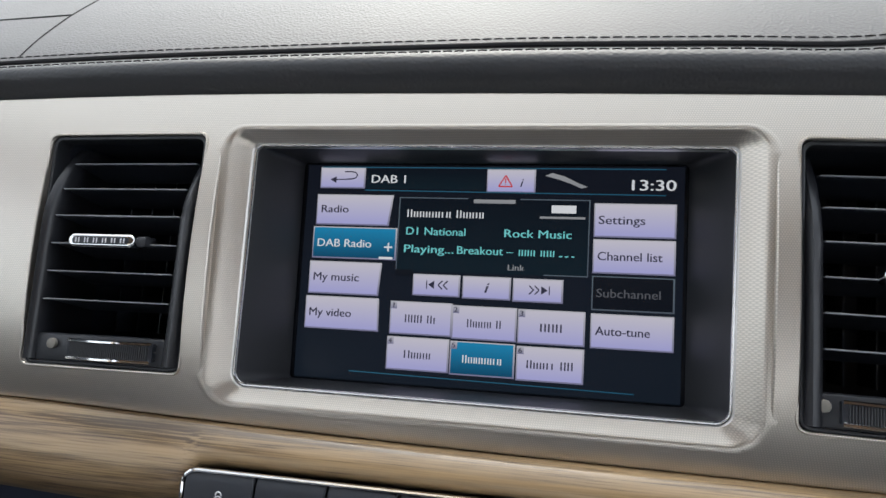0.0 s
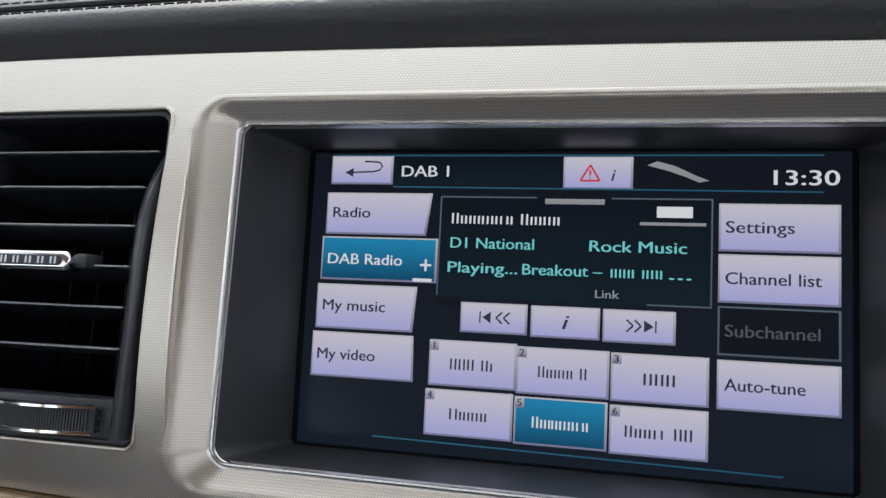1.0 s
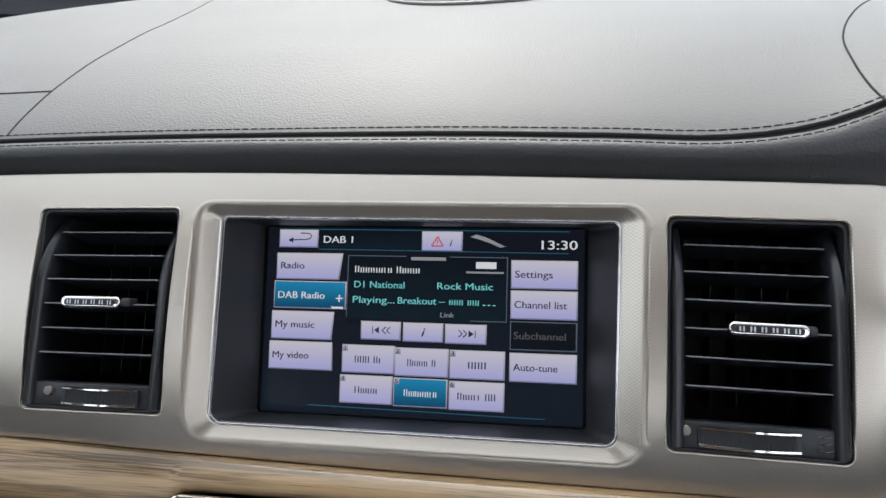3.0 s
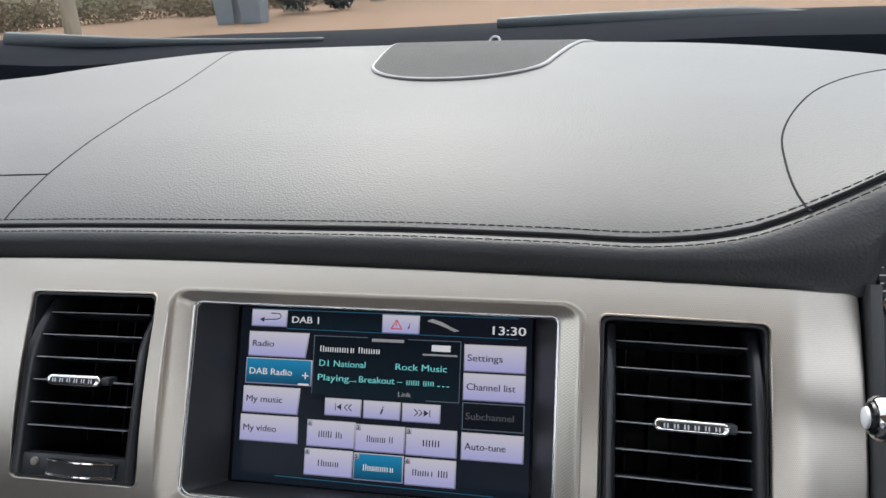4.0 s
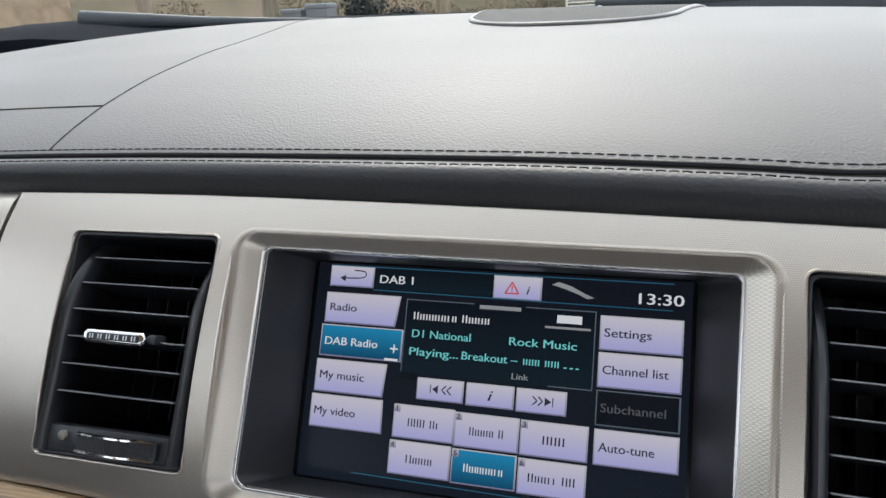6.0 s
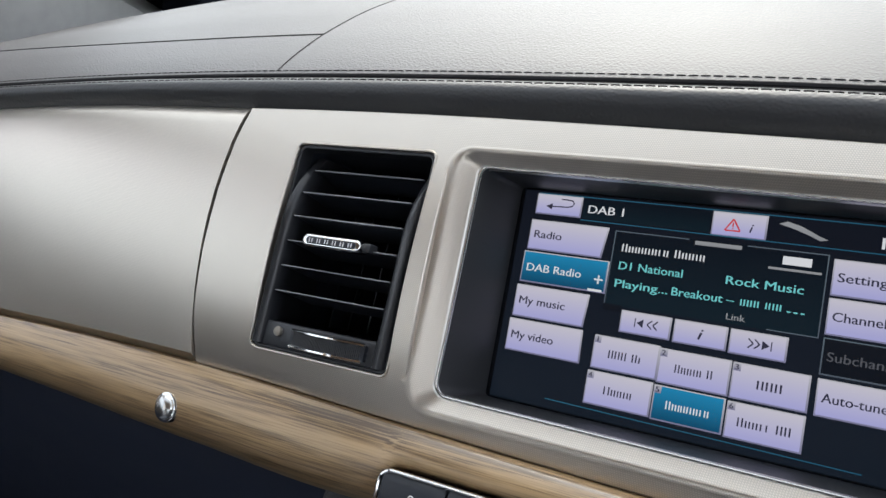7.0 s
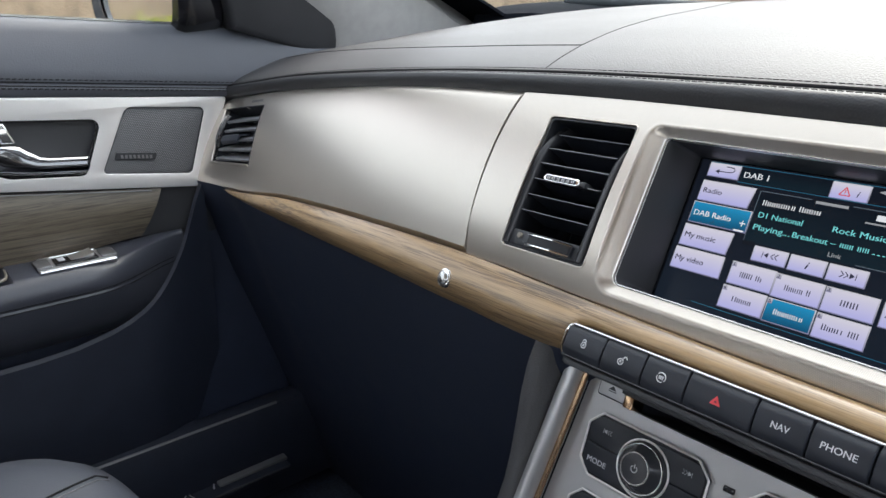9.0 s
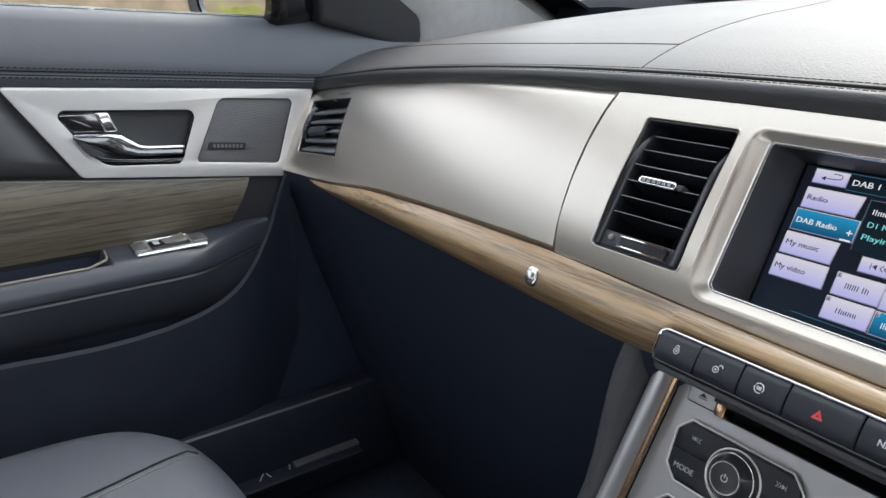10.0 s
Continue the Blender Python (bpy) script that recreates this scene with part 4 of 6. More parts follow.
presets = [(-38.6, -16.2, "1", [1, 1, 1, 0, 1, 0.6], 0.5), (-12.2, -16.8, "2", [1, 0.9, 0.9, 0.35, 0.9, 0, 1], 0.52), (14.6, -17.0, "3", [1, 1, 1], 0.32),
           (-39.2, -30.8, "4", [1.2, 0.9, 0.9, 0.35, 0.9], 0.42), (-12.4, -31.2, "5", [1, 0.9, 0.8, 0.9, 0.35, 0.9, 0.6, 0.9], 0.6), (14.6, -31.6, "6", [1, 0.9, 0.9, 0.6, 0.6, 0, 1, 1], 0.68)]
for n, (x, z, digit, widths, share) in enumerate(presets):
    chosen = n == 4
    k = soft_key("preset_key", x, z, x + 26.4, z - 13.6, UI_BLUE if chosen else UI_PALE)
    half = 26.4 * share / 2
    name_bars(k, widths, x + 13.2 - half, x + 13.2 + half, z - 8.6, z - 5.4, UI_WHITE if chosen else UI_INK)
    tile = part("digit_tile", patch(x + 0.2, z - 0.2, x + 2.9, z - 3.2, 3), UI_EDGE, k)
    part("digit", fit_words(digit, *mm(x + (1.35 if digit == "1" else 0.75), x + (1.8 if digit == "1" else 2.2), z - 2.7), YT - 0.0001, 0.0021), UI_INK, tile)

for z, text, right in ((26.2, "Settings", 62.6), (11.9, "Channel list", 69.4), (-2.6, "Subchannel", 69.0), (-17.3, "Auto-tune", 65.4)):
    off = text == "Subchannel"
    k = soft_key("side_key", 43.0, z, 74.2, z - 13.5, UI_GREY if off else UI_PALE, UI_RULE if off else UI_EDGE)
    caption(k, text, 44.8, right, z - 8.3, 3.5, UI_DIM if off else UI_INK)

# ---- row of switches under the rail ----
strip = root("switch_row", (0, -0.0378, -0.093), "row of soft black keys in a chrome frame", "switch panel")
SX = (-0.1030, 0.1030)
part("body", boxed((SX[0], 0.001, -0.0150), (SX[1], 0.050, 0.0085), 0.002), BLACK, strip, "dark overhanging switch body")
outline = rounded([(SX[0], -0.0098), (SX[1], -0.0098), (SX[1], 0.0098), (SX[0], 0.0098)], [0.0035, 0.0035, 0.006, 0.006], 6)
upper = [p for p in outline if p[1] > 0]
part("chrome_frame", tube(bmesh.new(), [(SX[1], -0.0030, -0.0050)] + [(x, -0.0030, z) for x, z in upper] + [(SX[0], -0.0030, -0.0050), (SX[0] + 0.0020, -0.0030, -0.0090)], 0.0009, 8), CHROME, strip)
part("lower_edge", tube(bmesh.new(), [(x, -0.0028, -0.0098) for x in spread(SX[0] + 0.002, SX[1] - 0.002, 6)], 0.0008, 8), BLACK_GLOSS, strip)
part("lower_lip", boxed((SX[0] + 0.004, -0.0015, -0.0150), (SX[1] - 0.004, 0.004, -0.0112), 0.001), BEZEL, strip)
bounds = [-0.1018, -0.0735, -0.0458, -0.0192, 0.0180, 0.0443, 0.0718, 0.1018]
keys = []
for a, b in zip(bounds, bounds[1:]):
    lo, hi = a + 0.0004, b - 0.0004
    rows = [[(x, -0.0026 - 0.0022 * math.sin(math.pi * f) ** 0.5, -0.0090 + 0.0180 * f) for x in (lo, lo + 0.0006, hi - 0.0006, hi)] for f in spread(0, 1, 9)]
    for row in rows:
        row[0] = (row[0][0], row[0][1] + 0.0007, row[0][2])
        row[-1] = (row[-1][0], row[-1][1] + 0.0007, row[-1][2])
    keys.append(part("key", thick(rows, (0, 0.006, 0)), KEY, strip))
YK = -0.0052


def ring_mark(x, z, r, y, w=0.00028, a0=0.0, a1=math.tau, n=20):
    return tube(bmesh.new(), [(x + r * math.cos(a), y, z + r * math.sin(a)) for a in spread(a0, a1, n)], w, 4)


def padlock(key, x, z, swung):
    part("icon", ring_mark(x, z - 0.0006, 0.0017, YK), MARK, key)
    part("icon", ring_mark(x, z - 0.0006, 0.0004, YK), MARK, key)
    d = 0.0026 if swung else 0.0
    part("icon", ring_mark(x + d, z + 0.0016, 0.0011, YK, a0=-0.2, a1=math.pi + 0.2, n=10), MARK, key)


padlock(keys[0], -0.0868, 0.0005, False)
padlock(keys[1], -0.0600, 0.0000, True)
part("icon", ring_mark(-0.0335, -0.0002, 0.0026, YK, a0=-0.7, a1=2.6), MARK, keys[2])
part("icon", ring_mark(-0.0335, -0.0002, 0.0026, YK, a0=2.9, a1=5.2), MARK, keys[2])
part("icon", bars([1, 1, 1], -0.0349, -0.0321, -0.0012, 0.0008, YK), MARK, keys[2])
bm = bmesh.new()
loops = [[bm.verts.new((-0.0015 + q * math.cos(a), YK, -0.0010 + q * math.sin(a))) for a in (math.pi / 2, math.pi * 7 / 6, math.pi * 11 / 6)] for q in (0.0034, 0.0009)]
for k in range(3):
    bm.faces.new((loops[0][k], loops[0][k - 1], loops[1][k - 1], loops[1][k]))
part("icon", bm, RED_MARK, keys[3], "red warning triangle")
part("lettering", fit_words("NAV", 0.0270, 0.0358, -0.0020, YK, 0.0034), MARK, keys[4])
part("lettering", fit_words("PHONE", 0.0500, 0.0658, -0.0020, YK, 0.0034), MARK, keys[5])

# ---- centre stack ----
FALL = 0.13


def stack_y(z):
    return 0.005 + (-0.116 - z) * FALL


stack = root("centre_stack", (0, 0, 0), "satin grey centre stack with disc slot and chrome-edged keys", "console")


def lean(bm):
    for v in bm.verts:
        v.co.y += stack_y(v.co.z)
    return bm


def half_width(z):
    return 0.1050 - (z + 0.112) * 0.12


slot = [(-0.0705, -0.1215), (0.0705, -0.1215), (0.0705, -0.1125), (-0.0705, -0.1125)]
low_z = -0.34
part("face", lean(plate([[(-half_width(low_z), low_z), (half_width(low_z), low_z), (half_width(-0.10), -0.10), (-half_width(-0.10), -0.10)], slot], 0.0, 0.006, 0.0006)), STACK_SILVER, stack)
bm = bmesh.new()
sheet(bm, [[(x, y, z) for x, z in slot] for y in (0.004, 0.05)], True)
part("disc_slot", lean(bm), VOID, stack)
part("slot_lip", boxed((-0.072, -0.010, -0.1130), (0.072, 0.012, -0.1085), 0.0008), BEZEL, stack, "dark upper lip of the disc slot")
part("slot_end", boxed((-0.0735, -0.0015, -0.1212), (-0.0672, 0.012, -0.1120), 0.0006), COPPER, stack)
for s in (-1, 1):
    zs = spread(-0.098, low_z, 12)
    part("bronze_strip", tube(bmesh.new(), [(s * half_width(z), stack_y(z) - 0.0065, z) for z in zs], 0.0021, 8), COPPER, stack)
    rows = [[(s * (half_width(z) + d), stack_y(z) + e, z) for d, e in ((0.0010, -0.004), (0.0030, -0.0110), (0.0060, -0.0145), (0.0115, -0.0145), (0.0150, -0.010), (0.0160, 0.000))] for z in zs]
    part("side_trim", thick(rows, (0, 0.004, 0)), TRIM_GREY, stack, "smooth silver side trim", 85)
    rows = [[(s * (half_width(z) + d), stack_y(z) + e - 0.025 * smoothstep(-0.22, -0.105, z) * min(1, (d - 0.0155) / 0.008), z) for d, e in ((0.0155, -0.006), (0.0200, -0.0085), (0.0300, -0.005), (0.0390, 0.006), (0.0440, 0.030), (0.0480, 0.20))] for z in [-0.086, *zs]]
    part("side_cover", thick(rows, (0, 0.004, 0)), LEATHER, stack, "charcoal leather console cheek", 85)

# eject key
outline = [(-0.0965, -0.1200), (-0.0770, -0.1200), (-0.0770, -0.1100), (-0.0965, -0.1100)]
eject = part("eject_key", lean(plate([rounded(outline, 0.001)], -0.0010, 0.003, 0.0004)), STACK_SILVER, stack)
part("gap", lean(tube(bmesh.new(), [(x, 0.0, z) for x, z in rounded(outline, 0.001)], 0.0008, 6, True)), VOID, eject)
bm = bmesh.new()
for pts in (((-0.0895, -0.1150), (-0.0835, -0.1150), (-0.0865, -0.1122)), ((-0.0895, -0.1162), (-0.0835, -0.1162), (-0.0835, -0.1156), (-0.0895, -0.1156))):
    bm.faces.new([bm.verts.new((x, -0.00105, z)) for x, z in pts])
part("icon", lean(bm), BLACK, eject)


def octagon(x0, z0, x1, z1, c):
    return [(x0, z0 + c), (x0 + c, z0), (x1 - c, z0), (x1, z0 + c), (x1, z1 - c), (x1 - c, z1), (x0 + c, z1), (x0, z1 - c)]


def cluster(x0, z0, x1, z1):
    """A chrome-edged field of keys with a round control in its middle."""
    shape = rounded(octagon(x0, z0, x1, z1, 0.0085), 0.002, 3)
    c = part("key_field", lean(plate([shape], -0.0015, 0.003, 0.0004)), BLACK, stack)
    part("chrome_edge", lean(tube(bmesh.new(), [(x, -0.0030, z) for x, z in shape], 0.0008, 8, True)), INLAY, c)
    xm, zm = (x0 + x1) / 2, (z0 + z1) / 2
    for sx in (0, 1):
        for sz in (0, 1):
            ax, bx = (x0 + 0.0019, xm - 0.0006) if not sx else (xm + 0.0006, x1 - 0.0019)
            az, bz = (z0 + 0.0019, zm - 0.0003) if not sz else (zm + 0.0003, z1 - 0.0019)
            q = rounded([(ax, az), (bx, az), (bx, bz), (ax, bz)], [0.0090 if (sx, sz) == k else 0.0008 for k in ((0, 0), (1, 0), (1, 1), (0, 1))], 4)
            part("key", lean(plate([q], -0.0032, -0.001, 0.0005)), KEY, c)
    return c


def knob(c, x, z, r):
    """A flared rotary knob: broad foot, narrower cap inside a bright ring."""
    bm = bmesh.new()
    prof = [(r, 0.0), (r * 0.99, -0.0030), (r * 0.90, -0.0050), (r * 0.66, -0.0110), (r * 0.57, -0.0128), (r * 0.48, -0.0130)]
    rows = [[(x + q * math.cos(a), y, z + q * math.sin(a)) for a in spread(0, math.tau, 41)[:-1]] for q, y in prof]
    vs = sheet(bm, rows, True)
    bm.faces.new(vs[-1])
    k = part("knob", lean(bm), KNOB, c, "black rotary knob with bright rings")
    part("outer_ring", lean(tube(bmesh.new(), [(x + r * 1.01 * math.cos(a), -0.0036, z + r * 1.01 * math.sin(a)) for a in spread(0, math.tau, 41)[:-1]], 0.0007, 8, True)), INLAY, k)
    part("waist_ring", lean(tube(bmesh.new(), [(x + r * 0.86 * math.cos(a), -0.0066, z + r * 0.86 * math.sin(a)) for a in spread(0, math.tau, 41)[:-1]], 0.0005, 6, True)), CHROME, k)
    part("chrome_ring", lean(tube(bmesh.new(), [(x + r * 0.54 * math.cos(a), -0.0129, z + r * 0.54 * math.sin(a)) for a in spread(0, math.tau, 41)[:-1]], 0.0006, 6, True)), SATIN, k)
    return k


c1 = cluster(-0.0950, -0.1708, -0.0110, -0.1305)
kn = knob(c1, -0.0510, -0.1512, 0.0172)
part("icon", lean(ring_mark(-0.0510, -0.1514, 0.0020, -0.0132, 0.00025, 2.2, 2.2 + 5.1)), MARK, kn)
part("icon", lean(boxed((-0.05122, -0.0133, -0.1510), (-0.05078, -0.0129, -0.1486))), MARK, kn)
YC = -0.0034


def skip_icon(c, x, z, s):
    bm = bmesh.new()
    for pts in (((-3.2, -1.5), (-2.9, -1.5), (-2.9, 1.5), (-3.2, 1.5)), ((-2.8, 0), (-0.6, -1.5), (-0.6, 1.5))):
        bm.faces.new([bm.verts.new((x + s * px / 1000, YC, z + pz / 1000)) for px, pz in pts])
    for d in (0.0, 1.7):
        tube(bm, [(x + s * (1.3 + d) / 1000, YC, z + 0.0015), (x + s * (-0.1 + d) / 1000, YC, z), (x + s * (1.3 + d) / 1000, YC, z - 0.0015)], 0.00022, 4)
    part("icon", lean(bm), MARK, c)


skip_icon(c1, -0.0800, -0.1405, 1)
skip_icon(c1, -0.0240, -0.1405, -1)
part("lettering", lean(fit_words("MODE", -0.0895, -0.0752, -0.1625, YC, 0.0036)), MARK, c1)
cluster(-0.0950, -0.2210, -0.0110, -0.1808)
cluster(0.0110, -0.1708, 0.0950, -0.1305)
part("indicator_lamp", lean(boxed((-0.0035, -0.0012, -0.1405), (0.0030, 0.002, -0.1370), 0.0005)), BLACK_GLOSS, stack)

# ---- driver's instruments and stalk ----
dials = root("instrument_dial", (0.287, 0.050, 0.070), "black dial with white marks sunk in a chrome-edged tunnel", "gauge")
R = 0.039
part("face", disc(bmesh.new(), (0, 0, 0), R, 0.004, 48, 0.0), BLACK, dials)
TUNNEL = [(0.0, 0.0, R, 0.0), (-0.0020, -0.012, 0.0400, -0.0004), (-0.0055, -0.036, 0.0440, -0.0014), (-0.0075, -0.050, 0.0475, -0.0020), (-0.0075, -0.054, 0.0482, -0.0020)]
bm = bmesh.new()
sheet(bm, [[(x + r * math.cos(a), y, z + r * math.sin(a)) for a in spread(0, math.tau, 65)[:-1]] for x, y, r, z in TUNNEL], True)
part("tunnel", bm, BEZEL, dials)
for a0, a1, m in ((197, 330, CHROME), (-30, 197, BLACK_GLOSS)):
    part("bezel", tube(bmesh.new(), [(-0.0075 + 0.0480 * math.cos(a), -0.0545, -0.002 + 0.0480 * math.sin(a)) for a in spread(radians(a0), radians(a1), 50)], 0.0009, 6), m, dials)
part("face_ring", tube(bmesh.new(), [(0.0382 * math.cos(a), -0.0006, 0.0382 * math.sin(a)) for a in spread(radians(160), radians(212), 30)], 0.0003, 5), DIAL_LIGHT, dials)
for k in range(13):
    a = radians(208 - 7 * k)
    r0 = 0.0335 if k % 2 else 0.0318
    part("mark", tube(bmesh.new(), [(r0 * math.cos(a), -0.0004, r0 * math.sin(a)), (0.0365 * math.cos(a), -0.0004, 0.0365 * math.sin(a))], 0.0003, 4), DIAL_LIGHT, dials)
for text, x, z in (("10", -0.0303, -0.0097), ("30", -0.0298, 0.0053), ("50", -0.0248, 0.0188)):
    part("numeral", fit_words(text, x, x + 0.0066, z, -0.0005, 0.0045), DIAL_LIGHT, dials)
part("pointer", tube(bmesh.new(), [(-0.0300, -0.004, -0.0190), (0.0, -0.004, -0.0045)], [0.0003, 0.0008], 5), DIAL_LIGHT, dials)
surround = root("instrument_surround", (0.23, 0, 0), "matt black instrument surround beside the fascia", "dash trim")
well = [(0.0495 + 0.0482 * math.cos(a), 0.068 + 0.0482 * math.sin(a)) for a in spread(0, math.tau, 65)[:-1]]
part("back_panel", plate([[(-0.006, -0.09), (0.19, -0.09), (0.19, 0.125), (0.03, 0.125), (-0.006, 0.095)], well], -0.004, 0.006, 0.0008), BLACK, surround)
part("edge_strip", boxed((-0.0110, -0.0320, -0.075), (-0.0058, 0.004, 0.0593), 0.0010), STRIP, surround)

STALK = 1.10
stalk = root("indicator_stalk", (0.199, -0.090, 0.010), "dark indicator stalk with domed chrome end", "stalk")
bm = bmesh.new()
part("arm", tube(bm, [(0.010, 0.002, -0.0005), (0.03, 0.012, -0.003), (0.07, 0.02, -0.006), (0.14, 0.03, -0.010)], [0.0074, 0.0084, 0.009, 0.010], 14), BLACK, stalk)
prof = [(-0.0004, 0.0050), (0.0, 0.0062), (0.0012, 0.0068), (0.0040, 0.0072), (0.0062, 0.0070), (0.0072, 0.0062), (0.0100, 0.0058)]
bm = bmesh.new()
vs = sheet(bm, [[(x * 0.85, r * STALK * math.cos(a), r * STALK * math.sin(a)) for a in spread(0, math.tau, 25)[:-1]] for x, r in prof], True)
part("chrome_end", bm, CHROME, stalk)
for name, shape, material in (("end_lens", ((0.0, 0.0054), (-0.0010, 0.0050), (-0.0016, 0.0036), (-0.0018, 0.0012)), BLACK_GLOSS), ("end_button", ((-0.0012, 0.0036), (-0.0024, 0.0032), (-0.0028, 0.0012)), MARK)):
    bm = bmesh.new()
    vs = sheet(bm, [[(x * STALK, r * STALK * math.cos(a), r * STALK * math.sin(a)) for a in spread(0, math.tau, 21)[:-1]] for x, r in shape], True)
    bm.faces.new(vs[-1])
    part(name, bm, material, stalk)

# ---- passenger door ----
DX = -0.73
door = root("front_door", (DX, 0, 0), "dark leather door with silver inlay, oak veneer and armrest", "car door", base=Matrix.Identity(4))


def sill_z(y):
    return 1.0143 - 0.0632 * y


def stitch_z(y):
    return 0.944 - 0.082 * y


def inlay_top(y):
    return 0.9314 - 0.0744 * y


def inlay_low(y):
    return 0.817 - 0.126 * y


ys = spread(-0.95, 0.25, 64)
rows = []
for y in ys:
    a, b, c = sill_z(y), stitch_z(y), inlay_top(y)
    rows.append([(-0.045, y, a + 0.001), (-0.020, y, a + 0.002), (-0.010, y, a - 0.002), (-0.004, y, a - 0.012), (0.004, y, a - 0.03), (0.010, y, b + 0.016), (0.011, y, b + 0.004), (0.0095, y, b), (0.011, y, b - 0.004), (0.010, y, (b + c) / 2), (0.004, y, c + 0.001), (-0.004, y, c - 0.002)])
part("upper_pad", thick(rows, (-0.006, 0, 0)), DOOR_LEATHER, door, "smooth blue-grey leather upper pad")
for d in (0.0021, -0.0021):
    part("seam", tube(bmesh.new(), [(0.0100, y, stitch_z(y) + d) for y in ys], 0.0009, 6), CREASE, door)
bm = bmesh.new()
y = -0.93
while y < 0.16:
    for d in (0.0050, -0.0050):
        tube(bm, [(0.0112, y, stitch_z(y) + d), (0.0116, y + 0.002, stitch_z(y) + d), (0.0112, y + 0.0038, stitch_z(y) + d)], 0.0008, 4)
    y += 0.0058
tagged(part("stitching", bm, CREASE, door), kind="stuff")
part("sill_strip", tube(bmesh.new(), [(-0.026, y, sill_z(y) + 0.003) for y in spread(-0.95, 0.028, 30)], 0.0026, 6), SATIN, door, "bright strip along the window sill")

outer = rounded([(-0.298, inlay_low(-0.298)), (-0.055, inlay_low(-0.055)), (-0.012, inlay_top(-0.012)), (-0.362, inlay_top(-0.362))], [0.012, 0.004, 0.003, 0.003])
pod = rounded([(-0.274, 0.866), (-0.189, 0.858), (-0.165, 0.9185), (-0.316, 0.9300)], [0.030, 0.008, 0.008, 0.006], 8)
spk = rounded([(-0.171, 0.857), (-0.068, 0.843), (-0.042, 0.922), (-0.136, 0.930)], [0.004, 0.006, 0.006, 0.012], 5)
part("inlay", plate([outer, pod, spk], 0.006, -0.006, 0.0014, "door"), INLAY, door, "satin silver inlay")
bm = bmesh.new()
sheet(bm, [[(x, py, pz) for py, pz in pod] for x in (0.004, -0.030)], True)
part("handle_recess", bm, RECESS, door)
part("handle_back", plate([pod], -0.028, -0.034, 0, "door"), RECESS, door)
part("lock_barrel", disc(bmesh.new(), (-0.0275, -0.228, 0.893), 0.008, 0.004, 20, 0.001, "x"), BLACK, door)
part("recess_edge", tube(bmesh.new(), [(0.0055, py, pz) for py, pz in pod], 0.0012, 6, True, up=(1, 0, 0)), BLACK_GLOSS, door)
part("speaker_grille", plate([spk], 0.0035, -0.004, 0.001, "door"), GRILLE_DOOR, door, "grey mesh tweeter grille")
part("speaker_edge", tube(bmesh.new(), [(0.0045, py, pz) for py, pz in spk], 0.0011, 6, True, up=(1, 0, 0)), BEZEL, door)
badge = part("speaker_badge", plate([rounded([(-0.156, 0.8705), (-0.110, 0.8650), (-0.107, 0.8735), (-0.153, 0.8790)], 0.001)], 0.0055, 0.003, 0.0004, "door"), BLACK, door, "small black maker's badge")
bm = bmesh.new()
for k in range(8):
    y = -0.149 + 0.0047 * k
    z = 0.8726 - 0.0055 / 0.046 * (y + 0.149)
    bm.faces.new([bm.verts.new(p) for p in ((0.0058, y, z - 0.0008), (0.0058, y + 0.003, z - 0.0011), (0.0058, y + 0.003, z + 0.0031), (0.0058, y, z + 0.0034))])
part("lettering", bm, RIM_GREY, badge)

# lock lever above, pull handle below: chrome edges, glossy faces coloured dark like the cabin they mirror
lock = part("lock_lever", plate([rounded([(-0.312, 0.9255), (-0.303, 0.9055), (-0.266, 0.9035), (-0.271, 0.9240)], [0.002, 0.003, 0.001, 0.001])], 0.004, -0.018, 0.0015, "door"), DIM_CHROME, door, "glossy black lock lever with chrome tip")
part("lever_edge", tube(bmesh.new(), [(0.0042, y, z) for y, z in ((-0.273, 0.9248), (-0.3115, 0.9262), (-0.3125, 0.9250), (-0.3035, 0.9056), (-0.268, 0.9036))], 0.0009, 6, up=(1, 0, 0)), CHROME, lock)
part("lever_tip", plate([rounded([(-0.275, 0.9255), (-0.2675, 0.9030), (-0.2525, 0.9022), (-0.2615, 0.9246)], 0.002)], 0.010, -0.006, 0.0025, "door"), CHROME, lock)
part("lever_ridge", tube(bmesh.new(), [(0.0040, y, z) for y, z in ((-0.299, 0.9195), (-0.288, 0.9135), (-0.280, 0.9095))], [0.0004, 0.0009, 0.0003], 6, up=(1, 0, 0)), CHROME, lock)
TOPLINE = [(-0.300, 0.9030), (-0.285, 0.9020), (-0.264, 0.9010), (-0.252, 0.8995), (-0.243, 0.8925), (-0.234, 0.8860), (-0.226, 0.8836), (-0.205, 0.8820), (-0.186, 0.8805)]
UNDERLINE = [(-0.300, 0.9018), (-0.285, 0.9000), (-0.264, 0.8970), (-0.254, 0.8905), (-0.248, 0.8850), (-0.236, 0.8800), (-0.226, 0.8785), (-0.205, 0.8770), (-0.187, 0.8755)]
FOOTLINE = [(-0.301, 0.9005), (-0.292, 0.8860), (-0.286, 0.8790), (-0.277, 0.8735), (-0.262, 0.8705), (-0.240, 0.8675), (-0.220, 0.8655), (-0.205, 0.8640), (-0.189, 0.8625)]
rows = [[(0.002, ty, tz), (0.009, ty, tz + 0.0004), (0.0120, ty, tz - 0.0008), (0.0130, (ty + uy) / 2, (tz + uz) / 2), (0.0122, uy, uz)] for (ty, tz), (uy, uz) in zip(TOPLINE, UNDERLINE)]
lever = part("door_handle", thick(rows, (-0.003, 0, -0.0005)), CHROME, door, "curved chrome pull handle", 70)
